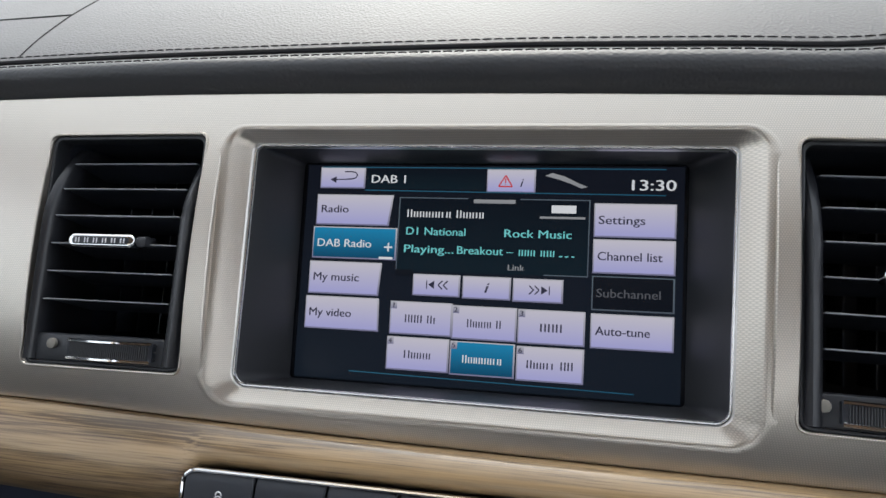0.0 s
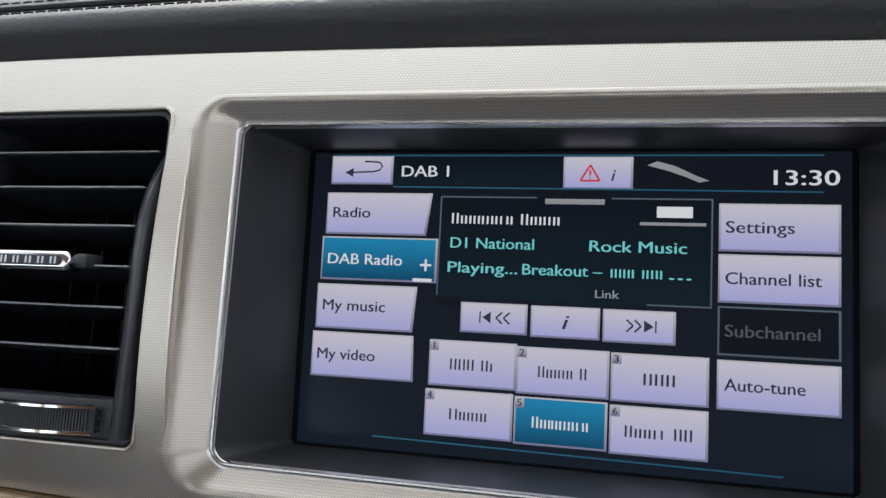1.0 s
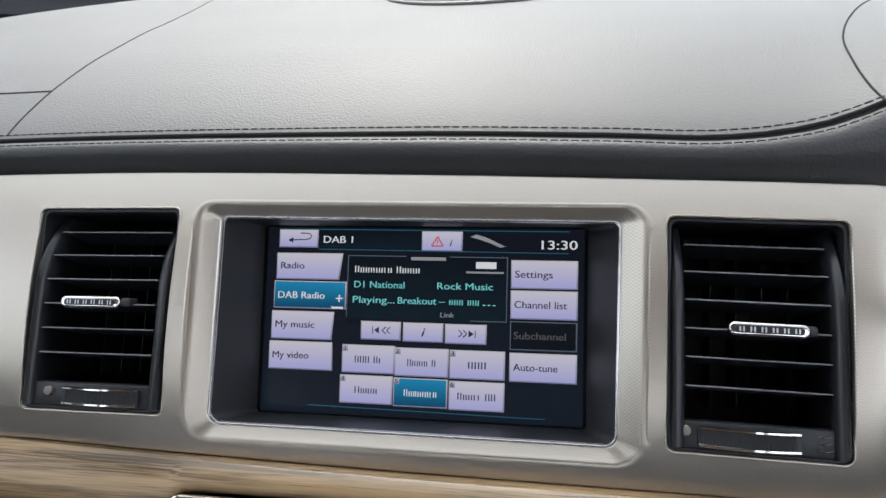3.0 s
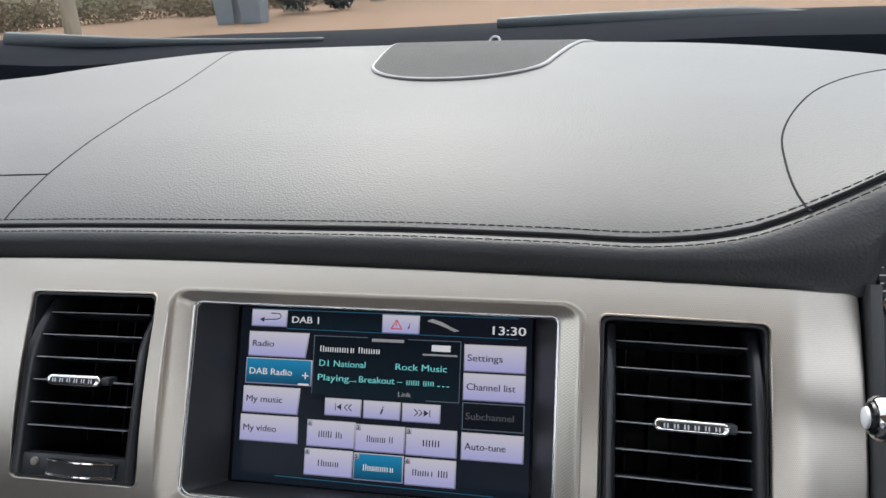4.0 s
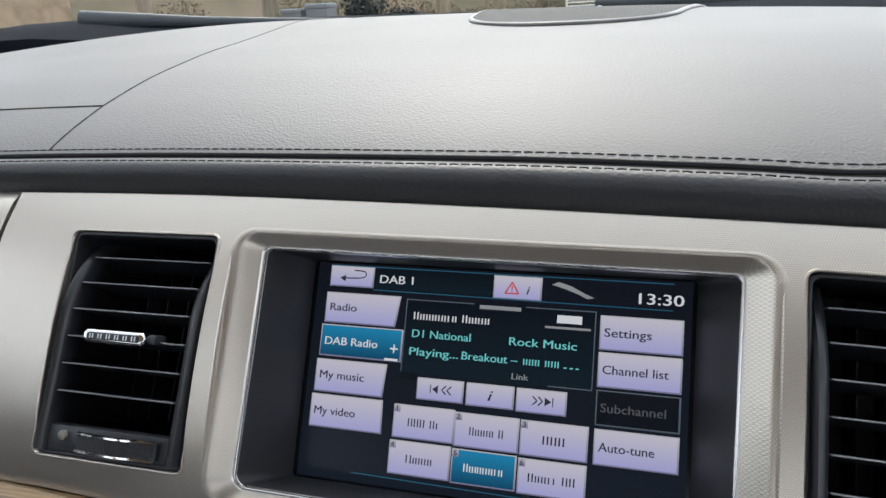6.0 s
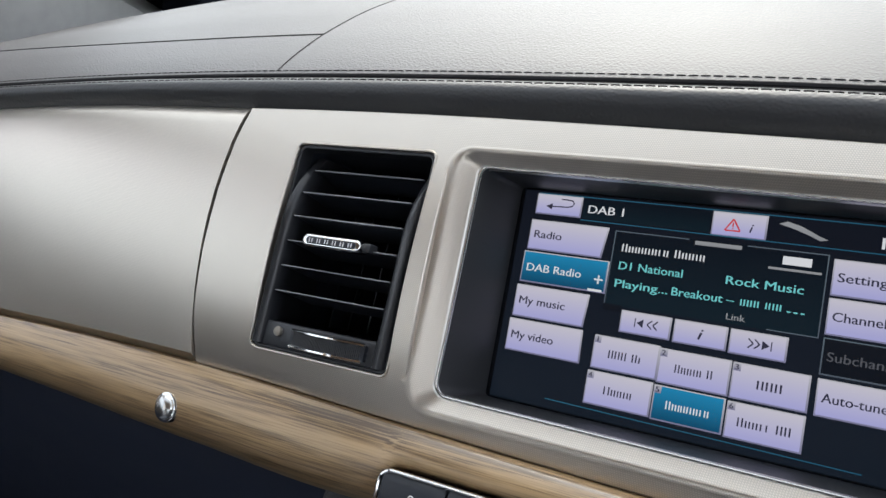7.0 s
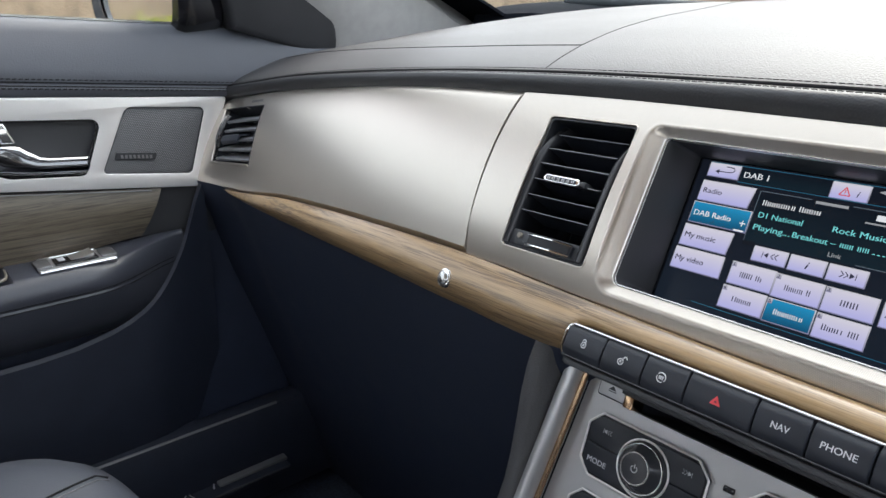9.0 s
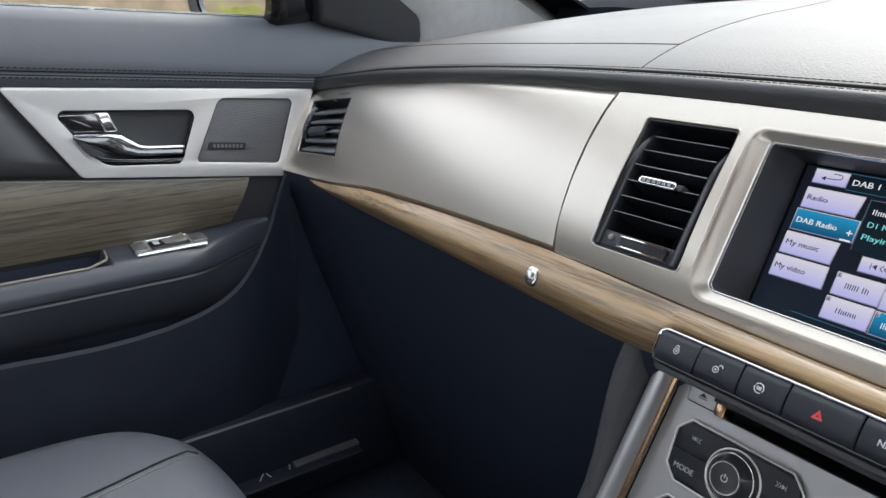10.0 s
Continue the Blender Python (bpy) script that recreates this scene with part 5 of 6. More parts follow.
rows = [[(0.0118 - 0.0015 * f + 0.002 * math.sin(math.pi * f), uy + (fy - uy) * f, uz + (fz - uz) * f) for f in spread(0.02, 1, 7)] for (uy, uz), (fy, fz) in zip(UNDERLINE, FOOTLINE)]
part("handle_cup", thick(rows, (-0.012, 0, 0)), DIM_CHROME, lever, "glossy lower face, darkened for its cabin reflection", 70)
part("cup_edge", tube(bmesh.new(), [(0.0110, y, z) for y, z in [*FOOTLINE, (-0.1850, 0.8700), (-0.1850, 0.8795)]], 0.0010, 6, up=(1, 0, 0)), CHROME, lever)

# skin behind everything, veneer, armrest, pocket
rows = [[(-0.004, y, inlay_top(y) + 0.002), (-0.004, y, inlay_low(y) - 0.004), (-0.010, y, 0.76)] for y in ys]
part("skin", thick(rows, (-0.02, 0, 0)), LEATHER_SOFT, door, "dark leather-covered door skin")
rows = []
for k in range(15):
    f = k / 14
    row = []
    for y0 in spread(0, 1, 14):
        edge_y = -0.364 + 0.064 * f
        y = -0.95 + (edge_y - 0.0015 + 0.95) * y0
        zt, zb = inlay_top(y) - 0.0015, inlay_low(y) - 0.002
        puff = 0.014 * min(1, 6 * f * (1 - f)) ** 0.6 * min(1, (1 - y0) * 9 + 0.05) ** 0.5
        row.append((-0.003 + puff, y, zt + (zb - zt) * f))
    rows.append(row)
part("side_pad", thick(rows, (-0.004, 0, 0)), LEATHER_SOFT, door, "padded dark leather beside the inlay", 80)
rows = [[(-0.010, y, 0.7595), (-0.008, y, 0.70), (0.0, y, 0.55), (0.005, y, 0.42), (-0.01, y, 0.36)] for y in ys]
part("kick_panel", thick(rows, (-0.02, 0, 0)), UNDER, door, "midnight moulded lower door panel")
rows = []
for y in spread(-0.95, -0.122, 40):
    t, e = inlay_low(y) - 0.003, smoothstep(-0.22, -0.122, y)
    low = 0.768 + 0.006 * e
    rows.append([(-0.001 + 0.010 * math.sin(math.pi * (0.15 + 0.8 * a)), y + 0.03 * (0.5 - a) * e, t + (low - t) * a) for a in spread(0, 1, 9)])
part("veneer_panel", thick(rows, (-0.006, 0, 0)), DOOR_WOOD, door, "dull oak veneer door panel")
part("veneer_edge", tube(bmesh.new(), [(0.0065, y, inlay_low(y) - 0.0035) for y in spread(-0.95, -0.12, 20)], 0.0006, 6), RIM_GREY, door, "thin bright line above the veneer")
ARM_END = -0.088


def arm_width(y):
    return 0.062 * (1 - 0.92 * smoothstep(-0.23, ARM_END, y) ** 1.5)


rows = []
for y in spread(-0.95, -0.31, 16) + spread(-0.304, -0.284, 7) + spread(-0.278, ARM_END, 26):
    w, z = arm_width(y), 0.7575 + 0.003 * smoothstep(-0.2, ARM_END, y)
    dip = 0.034 * smoothstep(-0.288, -0.302, y)
    rows.append([(-0.004, y, z + 0.012 - dip), (w * 0.30, y, z + 0.011 - dip), (w * 0.70, y, z + 0.008 - dip), (w * 0.78, y, z + 0.007 - dip * 0.9), (w * 0.81, y, z + 0.0055), (w * 0.88, y, z + 0.003), (w * 0.94, y, z - 0.002), (w, y, z - 0.010), (w * 0.985, y, z - 0.019), (w * 0.96, y, z - 0.0215), (w * 0.985, y, z - 0.024), (w * 0.93, y, z - 0.036), (w * 0.80, y, z - 0.054), (w * 0.55, y, z - 0.077), (0.0, y, z - 0.092)])
part("armrest", thick(rows, (-0.003, 0, -0.003)), DOOR_LOWER, door, "padded dark leather armrest")
for d in (0.0, 0.0052):
    part("seam", tube(bmesh.new(), [(arm_width(y) * 0.985 + 0.0004, y, 0.7385 + 0.003 * smoothstep(-0.2, ARM_END, y) - d) for y in spread(-0.94, -0.105, 40)], 0.0005, 5), CREASE, door)
rim = [(0.0500, y, 0.7640) for y in spread(-0.94, -0.312, 14)] + [(0.0500 - 0.012 * math.sin(a), -0.3115 + 0.020 * math.sin(a), 0.7640 + 0.0024 * math.sin(a)) for a in spread(0.15, 1.2, 6)] + [(0.030, -0.2905, 0.7672), (0.012, -0.2895, 0.7685)]
part("pull_cup", tube(bmesh.new(), rim, 0.0017, 6, up=(0, 0, 1)), PALE_RIM, door, "pale grip cup rim in the armrest")
sw = part("window_switch", plate([rounded([(0.003, -0.257), (0.046, -0.262), (0.046, -0.180), (0.010, -0.176)], 0.006, 5)], 0.0, -0.008, 0.002), TRIM_GREY, door, "satin silver window switch plate")
for v in sw.data.vertices:
    x, up, y = v.co
    v.co = (x, y, 0.7640 - up - 0.10 * (x - 0.003))
part("rocker_well", boxed((0.009, -0.243, 0.7685), (0.039, -0.198, 0.7712), 0.003), BLACK_GLOSS, sw)
rocker = [[(0.014 + 0.020 * u, -0.226 + 0.024 * f, 0.7712 + 0.0050 * f ** 1.5 * (1 - 0.25 * u)) for u in spread(0, 1, 5)] for f in spread(0, 1, 6)]
part("rocker", thick(rocker, (0, 0.001, -0.003)), SILVER_PLAIN, sw, "rocker with a raised silver lip")
part("rocker_mark", boxed((0.018, -0.238, 0.7710), (0.030, -0.231, 0.7722), 0.001), MARK, sw)
for a, b in ((-0.262, -0.246), (-0.195, -0.178)):
    part("finger_pad", boxed((0.009, a, 0.7690 - 0.001), (0.040, b, 0.7715), 0.0035), RIM_GREY, sw)
part("edge", tube(bmesh.new(), [(0.0466, y, 0.7670) for y in spread(-0.260, -0.182, 8)], 0.0022, 8, up=(0, 0, 1)), CHROME, sw)
part("edge", tube(bmesh.new(), [(0.0075, y, 0.7710) for y in spread(-0.243, -0.196, 8)], 0.0010, 6, up=(0, 0, 1)), CHROME, sw)
LIP = [(-0.95, 0.690), (-0.60, 0.679), (-0.413, 0.671), (-0.327, 0.665), (-0.271, 0.666), (-0.207, 0.674), (-0.147, 0.701), (-0.099, 0.753), (-0.069, 0.815), (-0.058, 0.838)]
rows = []
for y in spread(-0.95, -0.2, 20) + spread(-0.185, -0.058, 28):
    z, out = along(LIP, y), 0.028 * (1 - smoothstep(-0.16, -0.058, y))
    rows.append([(0.020 * out / 0.028, y, z - 0.03), (0.007 + out, y, z - 0.002), (0.010 + out, y, z + 0.001), (0.014 + out, y, z - 0.003), (0.012 + out, y, z - 0.03), (0.010 + out, y, z - 0.12), (0.0 + out * 0.5, y, z - 0.24)])
part("map_pocket", thick(rows, (-0.004, 0, -0.002)), POCKET, door, "black moulded door pocket")
window = part("window_pane", plate([[(-0.95, 1.05), (0.00, 1.008), (-0.40, 1.24), (-0.95, 1.39)]], -0.030, -0.034, 0, "door"), GLASS, door)
for v in window.data.vertices:
    v.co.x += (v.co.z - 1.0) * 0.42 + 0.005
window.visible_shadow = False
sail = part("corner_cover", plate([rounded([(0.004, 1.0142), (0.165, 0.965), (0.160, 0.99), (0.142, 1.04), (0.05, 1.13), (-0.03, 1.22), (-0.075, 1.20), (-0.014, 1.075)], [0.004, 0.01, 0.01, 0.01, 0.01, 0.01, 0.01, 0.02])], 0.006, -0.03, 0.006, "door"), BEZEL, door, "black mirror corner cover")
for v in sail.data.vertices:
    v.co.x += (v.co.z - 1.0) * 0.40

# ---- outside mirror ----
mirror = root("wing_mirror", (-0.87, -0.05, 1.03), "dark wing mirror outside the door window", "mirror", base=Matrix.Identity(4))
rim = rounded([(-0.205, -0.012), (0.145, -0.022), (0.155, 0.10), (-0.02, 0.128), (-0.17, 0.122), (-0.215, 0.07)], 0.035, 7)
bm = bmesh.new()
mid = (-0.05, 0.05)
rings = [[(mid[0] + (x - mid[0]) * f, y, mid[1] + (z - mid[1]) * f) for x, z in rim] for f, y in ((0.87, -0.002), (0.93, -0.012), (1.0, -0.010), (1.03, 0.0), (1.0, 0.04), (0.8, 0.085), (0.4, 0.11), (0.05, 0.115))]
sheet(bm, rings, True)
part("shell", bm, BLACK_GLOSS, mirror)
part("mirror_glass", plate([[(mid[0] + (x - mid[0]) * 0.88, mid[1] + (z - mid[1]) * 0.86) for x, z in rim]], 0.0, 0.004), MIRROR, mirror)
part("mirror_foot", tube(bmesh.new(), [(0.02, 0.03, 0.0), (0.07, 0.05, -0.01), (0.12, 0.06, -0.02)], [0.025, 0.02, 0.022], 12), BLACK, mirror)

# ---- passenger seat cushion ----
seat = root("passenger_seat", (-0.35, -0.50, 0.36), "black leather passenger seat cushion with piped seams", "car seat", base=Matrix.Identity(4))


def seat_rows(x0, x1, y0, y1, top, drop, crown):
    rows = []
    for i in range(33):
        u = i / 16 - 1
        row = []
        for j in range(33):
            v = j / 16 - 1
            e = (abs(u) ** 5 + abs(v) ** 5) ** 0.2
            f = max(abs(u), abs(v))
            k = f / e if e else 1
            x, y = (x0 + x1) / 2 + (x1 - x0) / 2 * u * k, (y0 + y1) / 2 + (y1 - y0) / 2 * v * k
            y += 0.022 * max(0.0, v) * smoothstep(-0.85, 0.0, u)
            z = top + crown * (1 - f * f) - drop * smoothstep(0.72, 1.0, f) ** 1.6
            row.append((x, y, z))
        rows.append(row)
    return rows


cushion = seat_rows(-0.252, 0.215, -0.30, 0.280, 0.276, 0.13, 0.020)
part("cushion", thick(cushion, (0, 0, -0.06)), SEAT, seat, "charcoal leather cushion")
points = [p for row in cushion for p in row]


def on_seat(x, y):
    near = sorted(((p[0] - x) ** 2 + (p[1] - y) ** 2, p[2]) for p in points)[:4]
    return (x, y, sum(z / (d + 1e-6) for d, z in near) / sum(1 / (d + 1e-6) for d, z in near) + 0.0008)


curve = [(-0.29, -0.055), (0.05, -0.056), (0.10, -0.062), (0.142, -0.073), (0.182, -0.087), (0.215, -0.097), (0.235, -0.102)]
part("piping", tube(bmesh.new(), [on_seat(along(curve, y), y) for y in spread(-0.28, 0.225, 50)], 0.0006, 6, up=(0, 0, 1)), RIM_GREY, seat, "grey seam piping")
part("seam", tube(bmesh.new(), [on_seat(along(curve, y) - 0.008, y) for y in spread(-0.28, 0.225, 50)], 0.0010, 6, up=(0, 0, 1)), CREASE, seat)
# backrest out of view, added to darken what the silver panels reflect
rows = [[(x, -0.31 - 0.26 * f + 0.04 * math.cos(x * 6.0) * (1 - f), 0.24 + 0.56 * f - 0.03 * (abs(x + 0.02) / 0.22) ** 3) for x in spread(-0.245, 0.21, 15)] for f in spread(0, 1, 12)]
part("backrest", thick(rows, (0, -0.10, 0.0)), SEAT, seat, "charcoal leather backrest")
part("seat_base", boxed((-0.21, -0.27, -0.01), (0.19, 0.20, 0.19), 0.02), BLACK, seat)

# ---- door sill and footwell ----
sill = root("sill_trim", (-0.69, -0.1, 0.36), "black door sill trim with scuffed tread plate", "sill", base=Matrix.Identity(4))
part("upper_ledge", boxed((-0.035, -0.75, 0.0), (0.0, 0.34, 0.150), 0.010), POCKET, sill)
part("lip", tube(bmesh.new(), [(-0.004, y, 0.146) for y in spread(-0.7, 0.10, 20)], 0.0022, 6, up=(0, 0, 1)), RIM_GREY, sill)
part("tread_plate", boxed((-0.014, -0.40, 0.050), (0.026, 0.100, 0.060), 0.003), POCKET, sill, "black tread plate")
part("scuff_bar", boxed((-0.008, 0.000, 0.058), (0.012, 0.102, 0.064), 0.002), RIM_GREY, sill, "grey rubbing strip")
part("edge", tube(bmesh.new(), [(0.026, y, 0.058) for y in spread(-0.38, 0.098, 12)], 0.0016, 6, up=(0, 0, 1)), BEZEL, sill)
part("plate_mark", tube(bmesh.new(), [(0.012, -0.052, 0.0606), (-0.004, -0.040, 0.0606), (0.012, -0.036, 0.0606)], 0.0011, 4, up=(0, 0, 1)), MARK, sill)
part("plate_mark", tube(bmesh.new(), [(0.010, -0.008, 0.0606), (-0.006, -0.002, 0.0606)], 0.0011, 4, up=(0, 0, 1)), MARK, sill)

setting("floor", boxed((-0.80, -2.3, 0.28), (0.80, 0.75, 0.345), 0.004), CARPET, "black carpeted car floor", "floor")
setting("wall_front", boxed((-0.80, 0.60, 0.30), (0.80, 0.66, 0.99), 0.01), CARPET, "black bulkhead behind the dashboard", "wall")
setting("wall_left", boxed((-0.86, -2.3, 0.30), (-0.765, 0.66, 0.985), 0.01), BLACK, "outer side of the car body", "wall")
setting("wall_right", boxed((0.74, -2.3, 0.30), (0.86, 0.66, 1.0), 0.01), LEATHER_SOFT, "dark trimmed driver's side", "wall")
setting("wall_rear", boxed((-0.80, -2.36, 0.30), (0.80, -2.26, 1.05), 0.01), BLACK, "dark wall of the rear cabin", "wall")
setting("tunnel", boxed((-0.13, -2.0, 0.34), (0.13, 0.25, 0.62), 0.03), BLACK, "black centre tunnel", "console")

# roof, pillars
rows = []
for y in spread(-0.42, -2.0, 14):
    rows.append([(x, y, 1.425 - 0.05 * (x / 0.6) ** 2 - 0.05 * ((y + 1.0) / 1.0) ** 2) for x in spread(-0.60, 0.60, 13)])
setting("ceiling", thick(rows, (0, 0, 0.035)), CLOTH, "pale grey cloth headlining", "ceiling")
for s, nm in ((-1, "pillar_left"), (1, "pillar_right")):
    bm = bmesh.new()
    prof = []
    for k in range(15):
        a = k / 14
        c = Vector((s * (0.750 - 0.165 * a), 0.345 - 0.78 * a, 0.985 + 0.40 * a))
        w = 0.085 - 0.045 * smoothstep(0, 0.5, a)
        tuck = 0.10 * (1 - smoothstep(0, 0.16, a))
        prof.append([c + Vector((s * 0.05, w * 1.9, 0.012)), c + Vector((-s * 0.005, w * 1.2, -0.004)), c + Vector((-s * 0.018, 0.0, -0.010)), c + Vector((-s * 0.014, -w * 0.75 - tuck, -0.026)), c + Vector((-s * 0.004, -w * 1.0 - tuck, -0.034)), c + Vector((s * 0.03, -w * 1.3 - tuck, -0.030))])
    sheet(bm, prof, True)
    border = []
    for row in prof:
        p, z = row[0], row[0].z
        g = (z - 1.012) / 0.42
        border.append([p, (p + Vector((s * 0.715 * (1 - 0.12 * g), 0.478 - g, z))) / 2, Vector((s * 0.690 * (1 - 0.12 * g), 0.482 - g, z - 0.004))])
    edge_mesh = thick(border, (0, -0.004, -0.003))
    setting(nm, bm, PILLAR, "grey cloth-covered windscreen pillar", "pillar")
    setting(nm.replace("pillar", "windscreen_border"), edge_mesh, FRIT, "black border along the windscreen's side", "trim")
    for y0, y1, name in ((-0.98, -1.08, "post"), (-1.95, -2.25, "post")):
        bm = bmesh.new()
        sheet(bm, [[(s * (0.76 - 0.17 * a), y, 0.97 + 0.41 * a) for y in (y0, y1)] + [(s * (0.80 - 0.17 * a), y, 0.97 + 0.41 * a) for y in (y1, y0)] for a in (0, 0.5, 1)], True)
        setting(f"{nm}_{'middle' if y0 > -1.5 else 'rear'}", bm, CLOTH, "grey trimmed roof post", "pillar")

# windscreen, cowl and wipers
rows = []
for a in spread(0, 1, 9):
    rows.append([(x * (1 - 0.12 * a), 0.575 - 0.10 * (x / 0.7) ** 2 - 1.0 * a, 1.012 + 0.395 * a + 0.03 * math.sin(math.pi * a)) for x in spread(-0.72, 0.72, 21)])
screen = setting("windscreen", thick(rows, (0, 0.004, 0.003)), GLASS, "clear raked windscreen", "window")
screen.visible_shadow = False
rows = [[(x, 0.52 - 0.085 * (x / 0.7) ** 2 + d, z + 0.009 * (1 - (x / 0.7) ** 2) + 0.008 * smoothstep(-0.12, -0.5, x) + 0.014 * smoothstep(-0.5, -0.66, x) + 0.004 * smoothstep(0.0, 0.3, x)) for x in spread(-0.74, 0.74, 31)] for d, z in ((-0.012, 0.975), (0.0, 1.004), (0.025, 1.012), (0.06, 1.018), (0.12, 1.022), (0.18, 1.015))]
setting("cowl", thick(rows, (0, 0.002, -0.01)), FRIT, "black scuttle strip below the windscreen", "trim")


def wiper(pts, halves, label):
    """An aero wiper: a tapering spoiler with a flat foot over a thin rubber blade."""
    w = root("wiper", pts[0], label, "wiper", "pair of windscreen wipers", base=Matrix.Identity(4))
    o = Vector(pts[0])
    rows = []
    for x in spread(pts[0][0], pts[-1][0], 36):
        y, z, h = along([(p[0], p[1]) for p in pts], x), along([(p[0], p[2]) for p in pts], x), along([(p[0], q) for p, q in zip(pts, halves)], x)
        rows.append([Vector((x, y + dy * h, z + dz * h)) - o for dy, dz in ((-0.55, -1.0), (-0.75, -0.45), (-0.55, 0.25), (-0.15, 0.80), (0.25, 1.0), (0.70, 0.75), (0.90, -0.2), (0.75, -1.0))])
    bm = bmesh.new()
    vs = sheet(bm, rows, True)
    bm.faces.new(vs[0])
    bm.faces.new(vs[-1])
    part("arm", bm, WIPER, w, smooth=60)
    part("blade", tube(bmesh.new(), [Vector((x, y + 0.004, z - h - 0.002)) - o for (x, y, z), h in zip(pts, halves)], 0.0035, 6, up=(0, 0, 1)), RUBBER, w)
    if label.endswith("base"):
        part("pivot_clip", boxed((0.176, -0.012, -0.014), (0.186, 0.002, -0.004), 0.003), RUBBER, w)


wiper([(-0.012, 0.60, 1.0335), (0.077, 0.60, 1.033), (0.172, 0.60, 1.031), (0.269, 0.60, 1.0265), (0.351, 0.60, 1.0185), (0.414, 0.60, 1.009), (0.50, 0.59, 0.995)], [0.0055, 0.0075, 0.0095, 0.0125, 0.0110, 0.0090, 0.0090], "dark wiper arm lying along the windscreen base")
wiper([(-0.640, 0.53, 1.0470), (-0.544, 0.535, 1.0410), (-0.464, 0.54, 1.0360), (-0.317, 0.55, 1.0300), (-0.22, 0.56, 1.0270)], [0.0095, 0.0075, 0.0055, 0.0030, 0.0025], "dark wiper arm parked low behind the dashboard")

# ---- outdoors ----
GRAVEL = surface("pinkish gravel", (0.215, 0.128, 0.078), 0.95, vary=0.12, scale=3, bump=0.6, grain=45, dist=0.02)
GRASS = surface("sunlit lawn", (0.42, 0.50, 0.045), 0.9, vary=0.15, scale=6, bump=0.8, grain=60, dist=0.03)
BARK = surface("grey-brown bark", (0.36, 0.31, 0.24), 0.9, vary=0.2, scale=8, bump=0.8, grain=40, dist=0.02, stretch=(1, 1, 0.2))
LEAF = surface("olive leaves", (0.115, 0.105, 0.060), 0.7, vary=0.25, scale=0.5, bump=0, second=(0.21, 0.155, 0.105))
DARK_LEAF = surface("dark evergreen leaves", (0.022, 0.030, 0.030), 0.5, vary=0.25, scale=2, bump=0)
WHITE = surface("white painted wood", (0.75, 0.74, 0.71), 0.5, vary=0.06, scale=6, bump=0.1, grain=60)
HEDGE = surface("bright hedge leaves", (0.52, 0.56, 0.08), 0.7, vary=0.25, scale=3, bump=0, second=(0.30, 0.38, 0.05))
BIN = surface("grey-blue plastic", (0.20, 0.23, 0.26), 0.6, vary=0.1, scale=5, bump=0.1)
WALLSTONE = surface("weathered tan render", (0.44, 0.35, 0.25), 0.9, vary=0.2, scale=4, bump=0.6, grain=25, dist=0.03)

bm = bmesh.new()
sheet(bm, [[(x, y, 0.0) for x in (-300, -60, -12, 12, 60, 300)] for y in (-300, -60, -12, 12, 60, 300)])
setting("ground", bm, GRAVEL, "pinkish gravel drive", "ground")
bm = bmesh.new()
lawn = rounded([(3.9, 28.5), (4.7, 24.5), (5.5, 17.5), (8.0, 12), (40, 9), (60, 60), (5, 46)], 1.2)
bm.faces.new([bm.verts.new((x, y, 0.03)) for x, y in lawn])
setting("lawn", bm, GRASS, "bright green sunlit lawn", "ground")


def leaf_cloud(bm, rng, centre, radii, count, size):
    for _ in range(count):
        d = Vector((rng.gauss(0, 1), rng.gauss(0, 1), rng.gauss(0, 1))).normalized() * rng.uniform(0.45, 1.0)
        p = Vector(centre) + Vector((d.x * radii[0], d.y * radii[1], d.z * radii[2]))
        a = Vector((rng.gauss(0, 1), rng.gauss(0, 1), rng.gauss(0, 1))).normalized()
        b = a.orthogonal().normalized()
        s = size * rng.uniform(0.6, 1.3)
        bm.faces.new([bm.verts.new(q) for q in (p - a * s, p + b * s * 0.5, p + a * s, p - b * s * 0.5)])


def tree(x, y, h, r, seed):
    rng = random.Random(seed)
    t = root("tree", (x, y, 0), "bare-stemmed woodland tree with thin olive crown", "tree", "woodland trees beyond the drive", Matrix.Identity(4))
    bm = bmesh.new()
    stem = [(rng.uniform(-0.1, 0.1) * k * 0.5, rng.uniform(-0.1, 0.1) * k * 0.5, h * k / 6 - (0.05 if not k else 0)) for k in range(7)]
    tube(bm, stem, [r * (1.25 - 0.17 * k) for k in range(7)], 10, up=(1, 0, 0))
    for k in range(7):
        b = Vector(stem[2 + k % 4])
        a = rng.uniform(0, math.tau)
        e = b + Vector((math.cos(a), math.sin(a), 0.9)) * h * rng.uniform(0.14, 0.24)
        tube(bm, [b, (b + e) / 2 + Vector((0, 0, -0.1)), e], [r * 0.35, r * 0.2, r * 0.06], 6)
    part("trunk", bm, BARK, t)
    bm = bmesh.new()
    for k in range(14):
        a = rng.uniform(0, math.tau)
        q = h * 0.28 * rng.uniform(0.2, 1)
        leaf_cloud(bm, rng, (math.cos(a) * q, math.sin(a) * q, h * rng.uniform(0.5, 1.02)), (h * 0.11, h * 0.11, h * 0.07), 90, 0.16)
    part("crown", bm, LEAF, t, smooth=0)


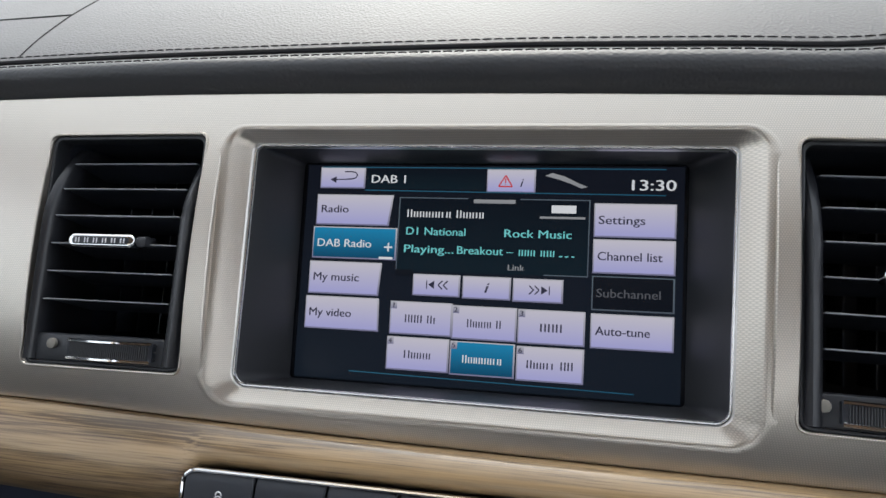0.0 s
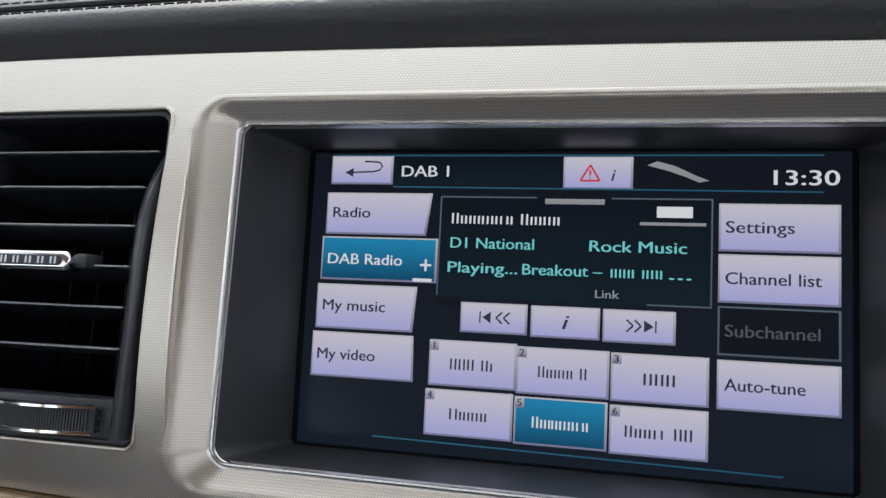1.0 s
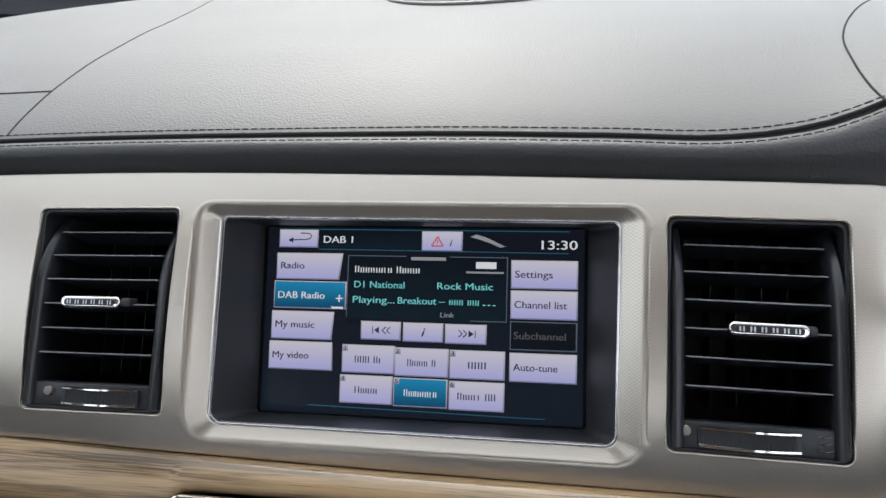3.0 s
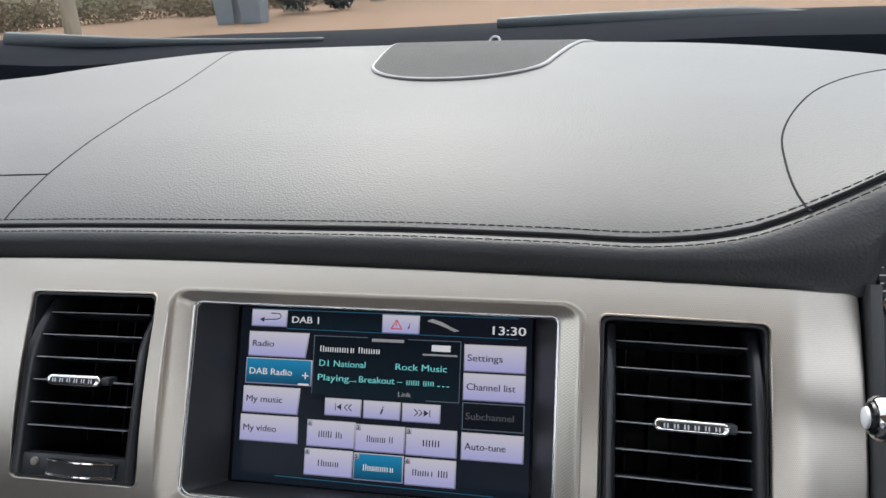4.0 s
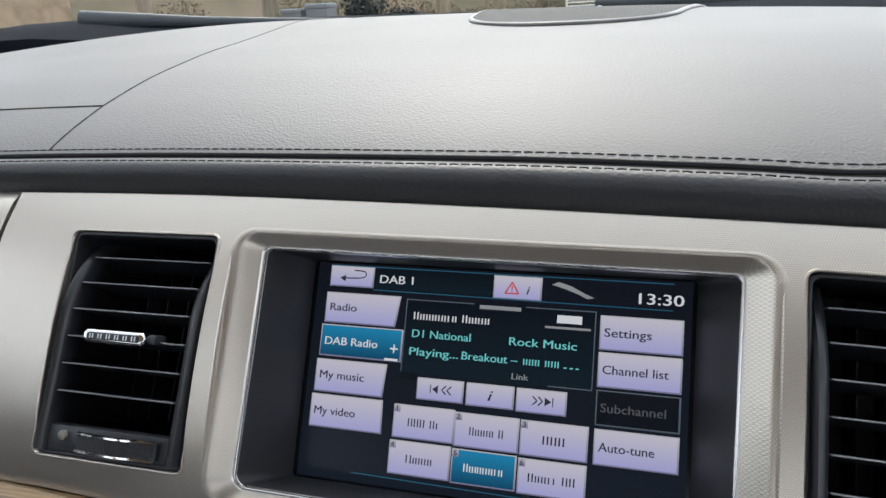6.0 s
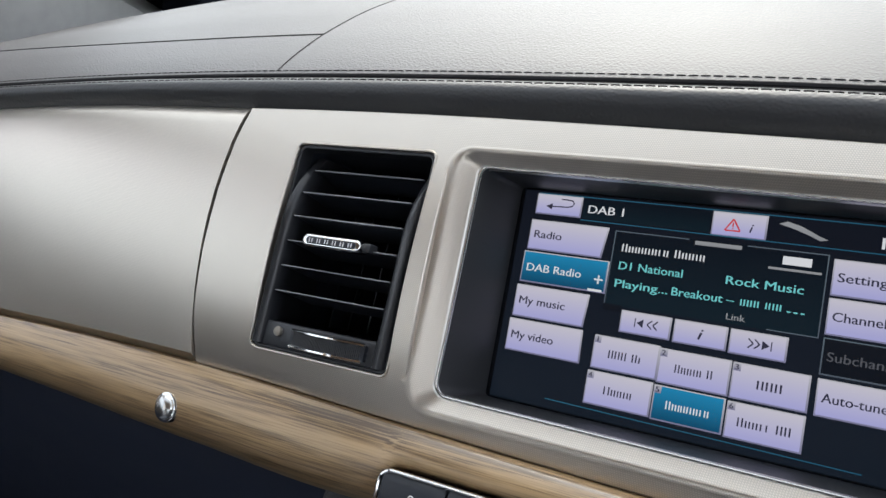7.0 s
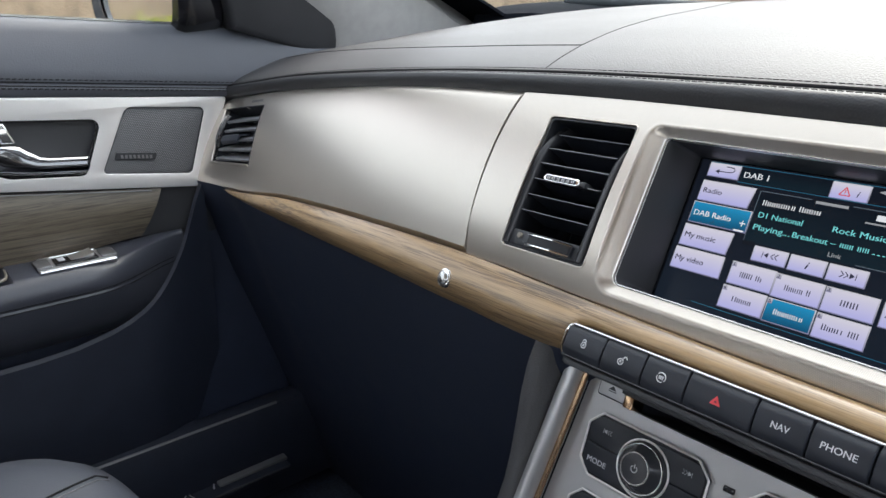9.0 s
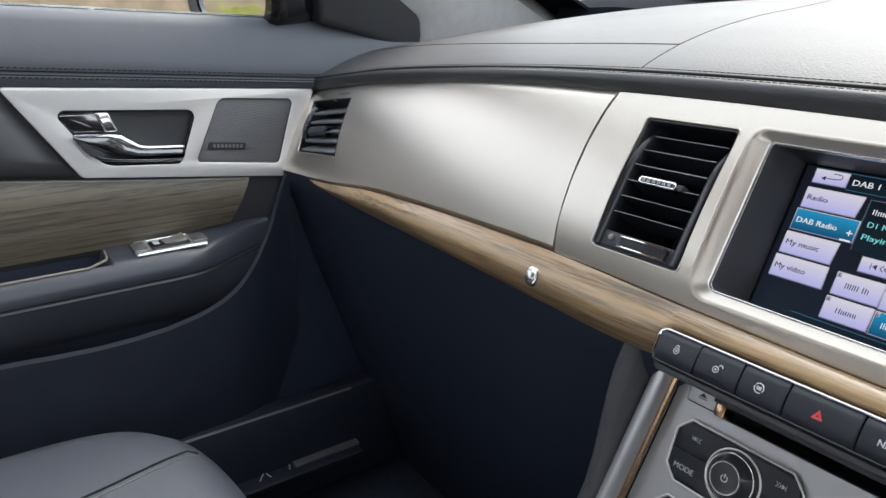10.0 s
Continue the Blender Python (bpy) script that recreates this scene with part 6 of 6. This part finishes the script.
for k, (x, y, h, r) in enumerate(((-12.7, 16.2, 9, 0.17), (-16.6, 16.6, 8, 0.22), (-9.9, 23.8, 10, 0.3), (-14, 25, 11, 0.28), (-8.2, 28, 11, 0.25), (-5.5, 36, 12, 0.28), (-2.0, 38, 12, 0.25), (2.5, 42, 12, 0.3), (-20, 21, 10, 0.3), (7, 48, 13, 0.3), (-24, 14, 9, 0.26))):
    tree(x, y, h, r, 11 + k)

rng = random.Random(5)
bm = bmesh.new()
for k in range(70):
    f = k / 69
    x = -30 + 36 * f + rng.uniform(-1, 1)
    y = 19 + 24 * smoothstep(0.25, 1.0, f) + rng.uniform(-1.0, 2.5)
    h = rng.uniform(0.5, 1.5)
    leaf_cloud(bm, rng, (x, y, h * 0.6), (1.3, 1.1, h * 0.75), 1100, 0.055)
tagged(part("undergrowth", bm, LEAF, None, smooth=0), "tangled brown and olive undergrowth along the drive", "undergrowth", kind="stuff")
bank = bmesh.new()
sheet(bank, [[(-60 + 100 * f, 24 + 34 * smoothstep(0.2, 0.9, f) + d, z + 0.6 * noise.noise((f * 20, d, 3))) for f in spread(0, 1, 60)] for d, z in ((0, -0.3), (2, 1.2), (5, 4.2), (7, 7.5))])
setting("backdrop", bank, LEAF, "dim wooded bank behind the trees", "backdrop")

for x, y, w, h in ((-8.75, 18.3, 0.62, 1.2), (-9.55, 18.4, 0.58, 1.1)):
    b = root("dustbin", (x, y, 0), "grey-blue wheeled bin beside the drive", "bin", "bins beside the drive", Matrix.Identity(4))
    bm = bmesh.new()
    sheet(bm, [[(sx * w * f / 2, sy * w * f / 2, z) for sx, sy in ((-1, -1), (1, -1), (1, 1), (-1, 1))] for f, z in ((0.8, 0.0), (0.85, 0.1), (1.0, h * 0.9))], True)
    part("body", bm, BIN, b)
    part("lid", boxed((-w * 0.54, -w * 0.56, h * 0.89), (w * 0.54, w * 0.54, h), 0.04), BIN, b)

# dark evergreen shrubs and a white bench at the far side of the drive
for k, (x, y, w, h) in enumerate(((-9.0, 22.0, 1.0, 1.5), (-7.9, 22.6, 0.7, 0.9), (0.2, 37.5, 1.1, 1.2), (-1.4, 38.5, 0.9, 1.3))):
    rng = random.Random(40 + k)
    b = root("shrub", (x, y, 0), "dark evergreen shrub at the edge of the drive", "shrub", "dark shrubs beyond the drive", Matrix.Identity(4))
    bm = bmesh.new()
    for i in range(5):
        tube(bm, [(0, 0, -0.03), (rng.uniform(-0.3, 0.3) * w, rng.uniform(-0.3, 0.3) * w, h * 0.8)], [0.03, 0.01], 6)
    part("stem", bm, BARK, b)
    bm = bmesh.new()
    for i in range(6):
        leaf_cloud(bm, rng, (rng.uniform(-0.4, 0.4) * w, rng.uniform(-0.3, 0.3) * w, h * rng.uniform(0.35, 0.75)), (w * 0.55, w * 0.5, h * 0.38), 420, 0.06)
    part("foliage", bm, DARK_LEAF, b, smooth=0)
bench = root("garden_bench", (-3.15, 33.0, 0), "white painted garden bench across the drive", "bench", base=Matrix.Identity(4))
for x in (-0.95, 0.87):
    for y in (-0.25, 0.22):
        part("leg", boxed((x, y, 0), (x + 0.08, y + 0.07, 0.45 if y < 0 else 0.95), 0.008), WHITE, bench)
for k in range(4):
    part("seat_slat", boxed((-1.0, -0.28 + 0.14 * k, 0.42), (1.0, -0.17 + 0.14 * k, 0.45), 0.006), WHITE, bench)
for z in (0.18, 0.60, 0.76, 0.88):
    part("rail", boxed((-0.95, 0.23, z), (0.95, 0.27, z + 0.07), 0.006), WHITE, bench)

# hedge beside and behind the car, seen in the wing mirror
rng = random.Random(9)
bm = bmesh.new()
for k in range(60):
    leaf_cloud(bm, rng, (-7.5 + rng.uniform(-0.4, 0.4), -22 + 0.35 * k, 0.52), (0.5, 0.5, 0.62), 160, 0.09)
tagged(part("hedge", bm, HEDGE, None, smooth=0), "clipped yellow-green hedge along the drive", "hedge", kind="stuff")

# rendered boundary wall across the lane, seen through the door window
wall = root("boundary_wall", (-14.0, 3.0, 0), "long tan rendered boundary wall with coping", "garden wall", base=Matrix.Identity(4))
part("wall", boxed((-0.15, -16.0, 0.0), (0.15, 12.0, 2.3), 0.02), WALLSTONE, wall)
for k in range(14):
    part("coping", boxed((-0.20, -16.0 + 2.0 * k, 2.3), (0.20, -14.02 + 2.0 * k, 2.4), 0.015), WALLSTONE, wall)
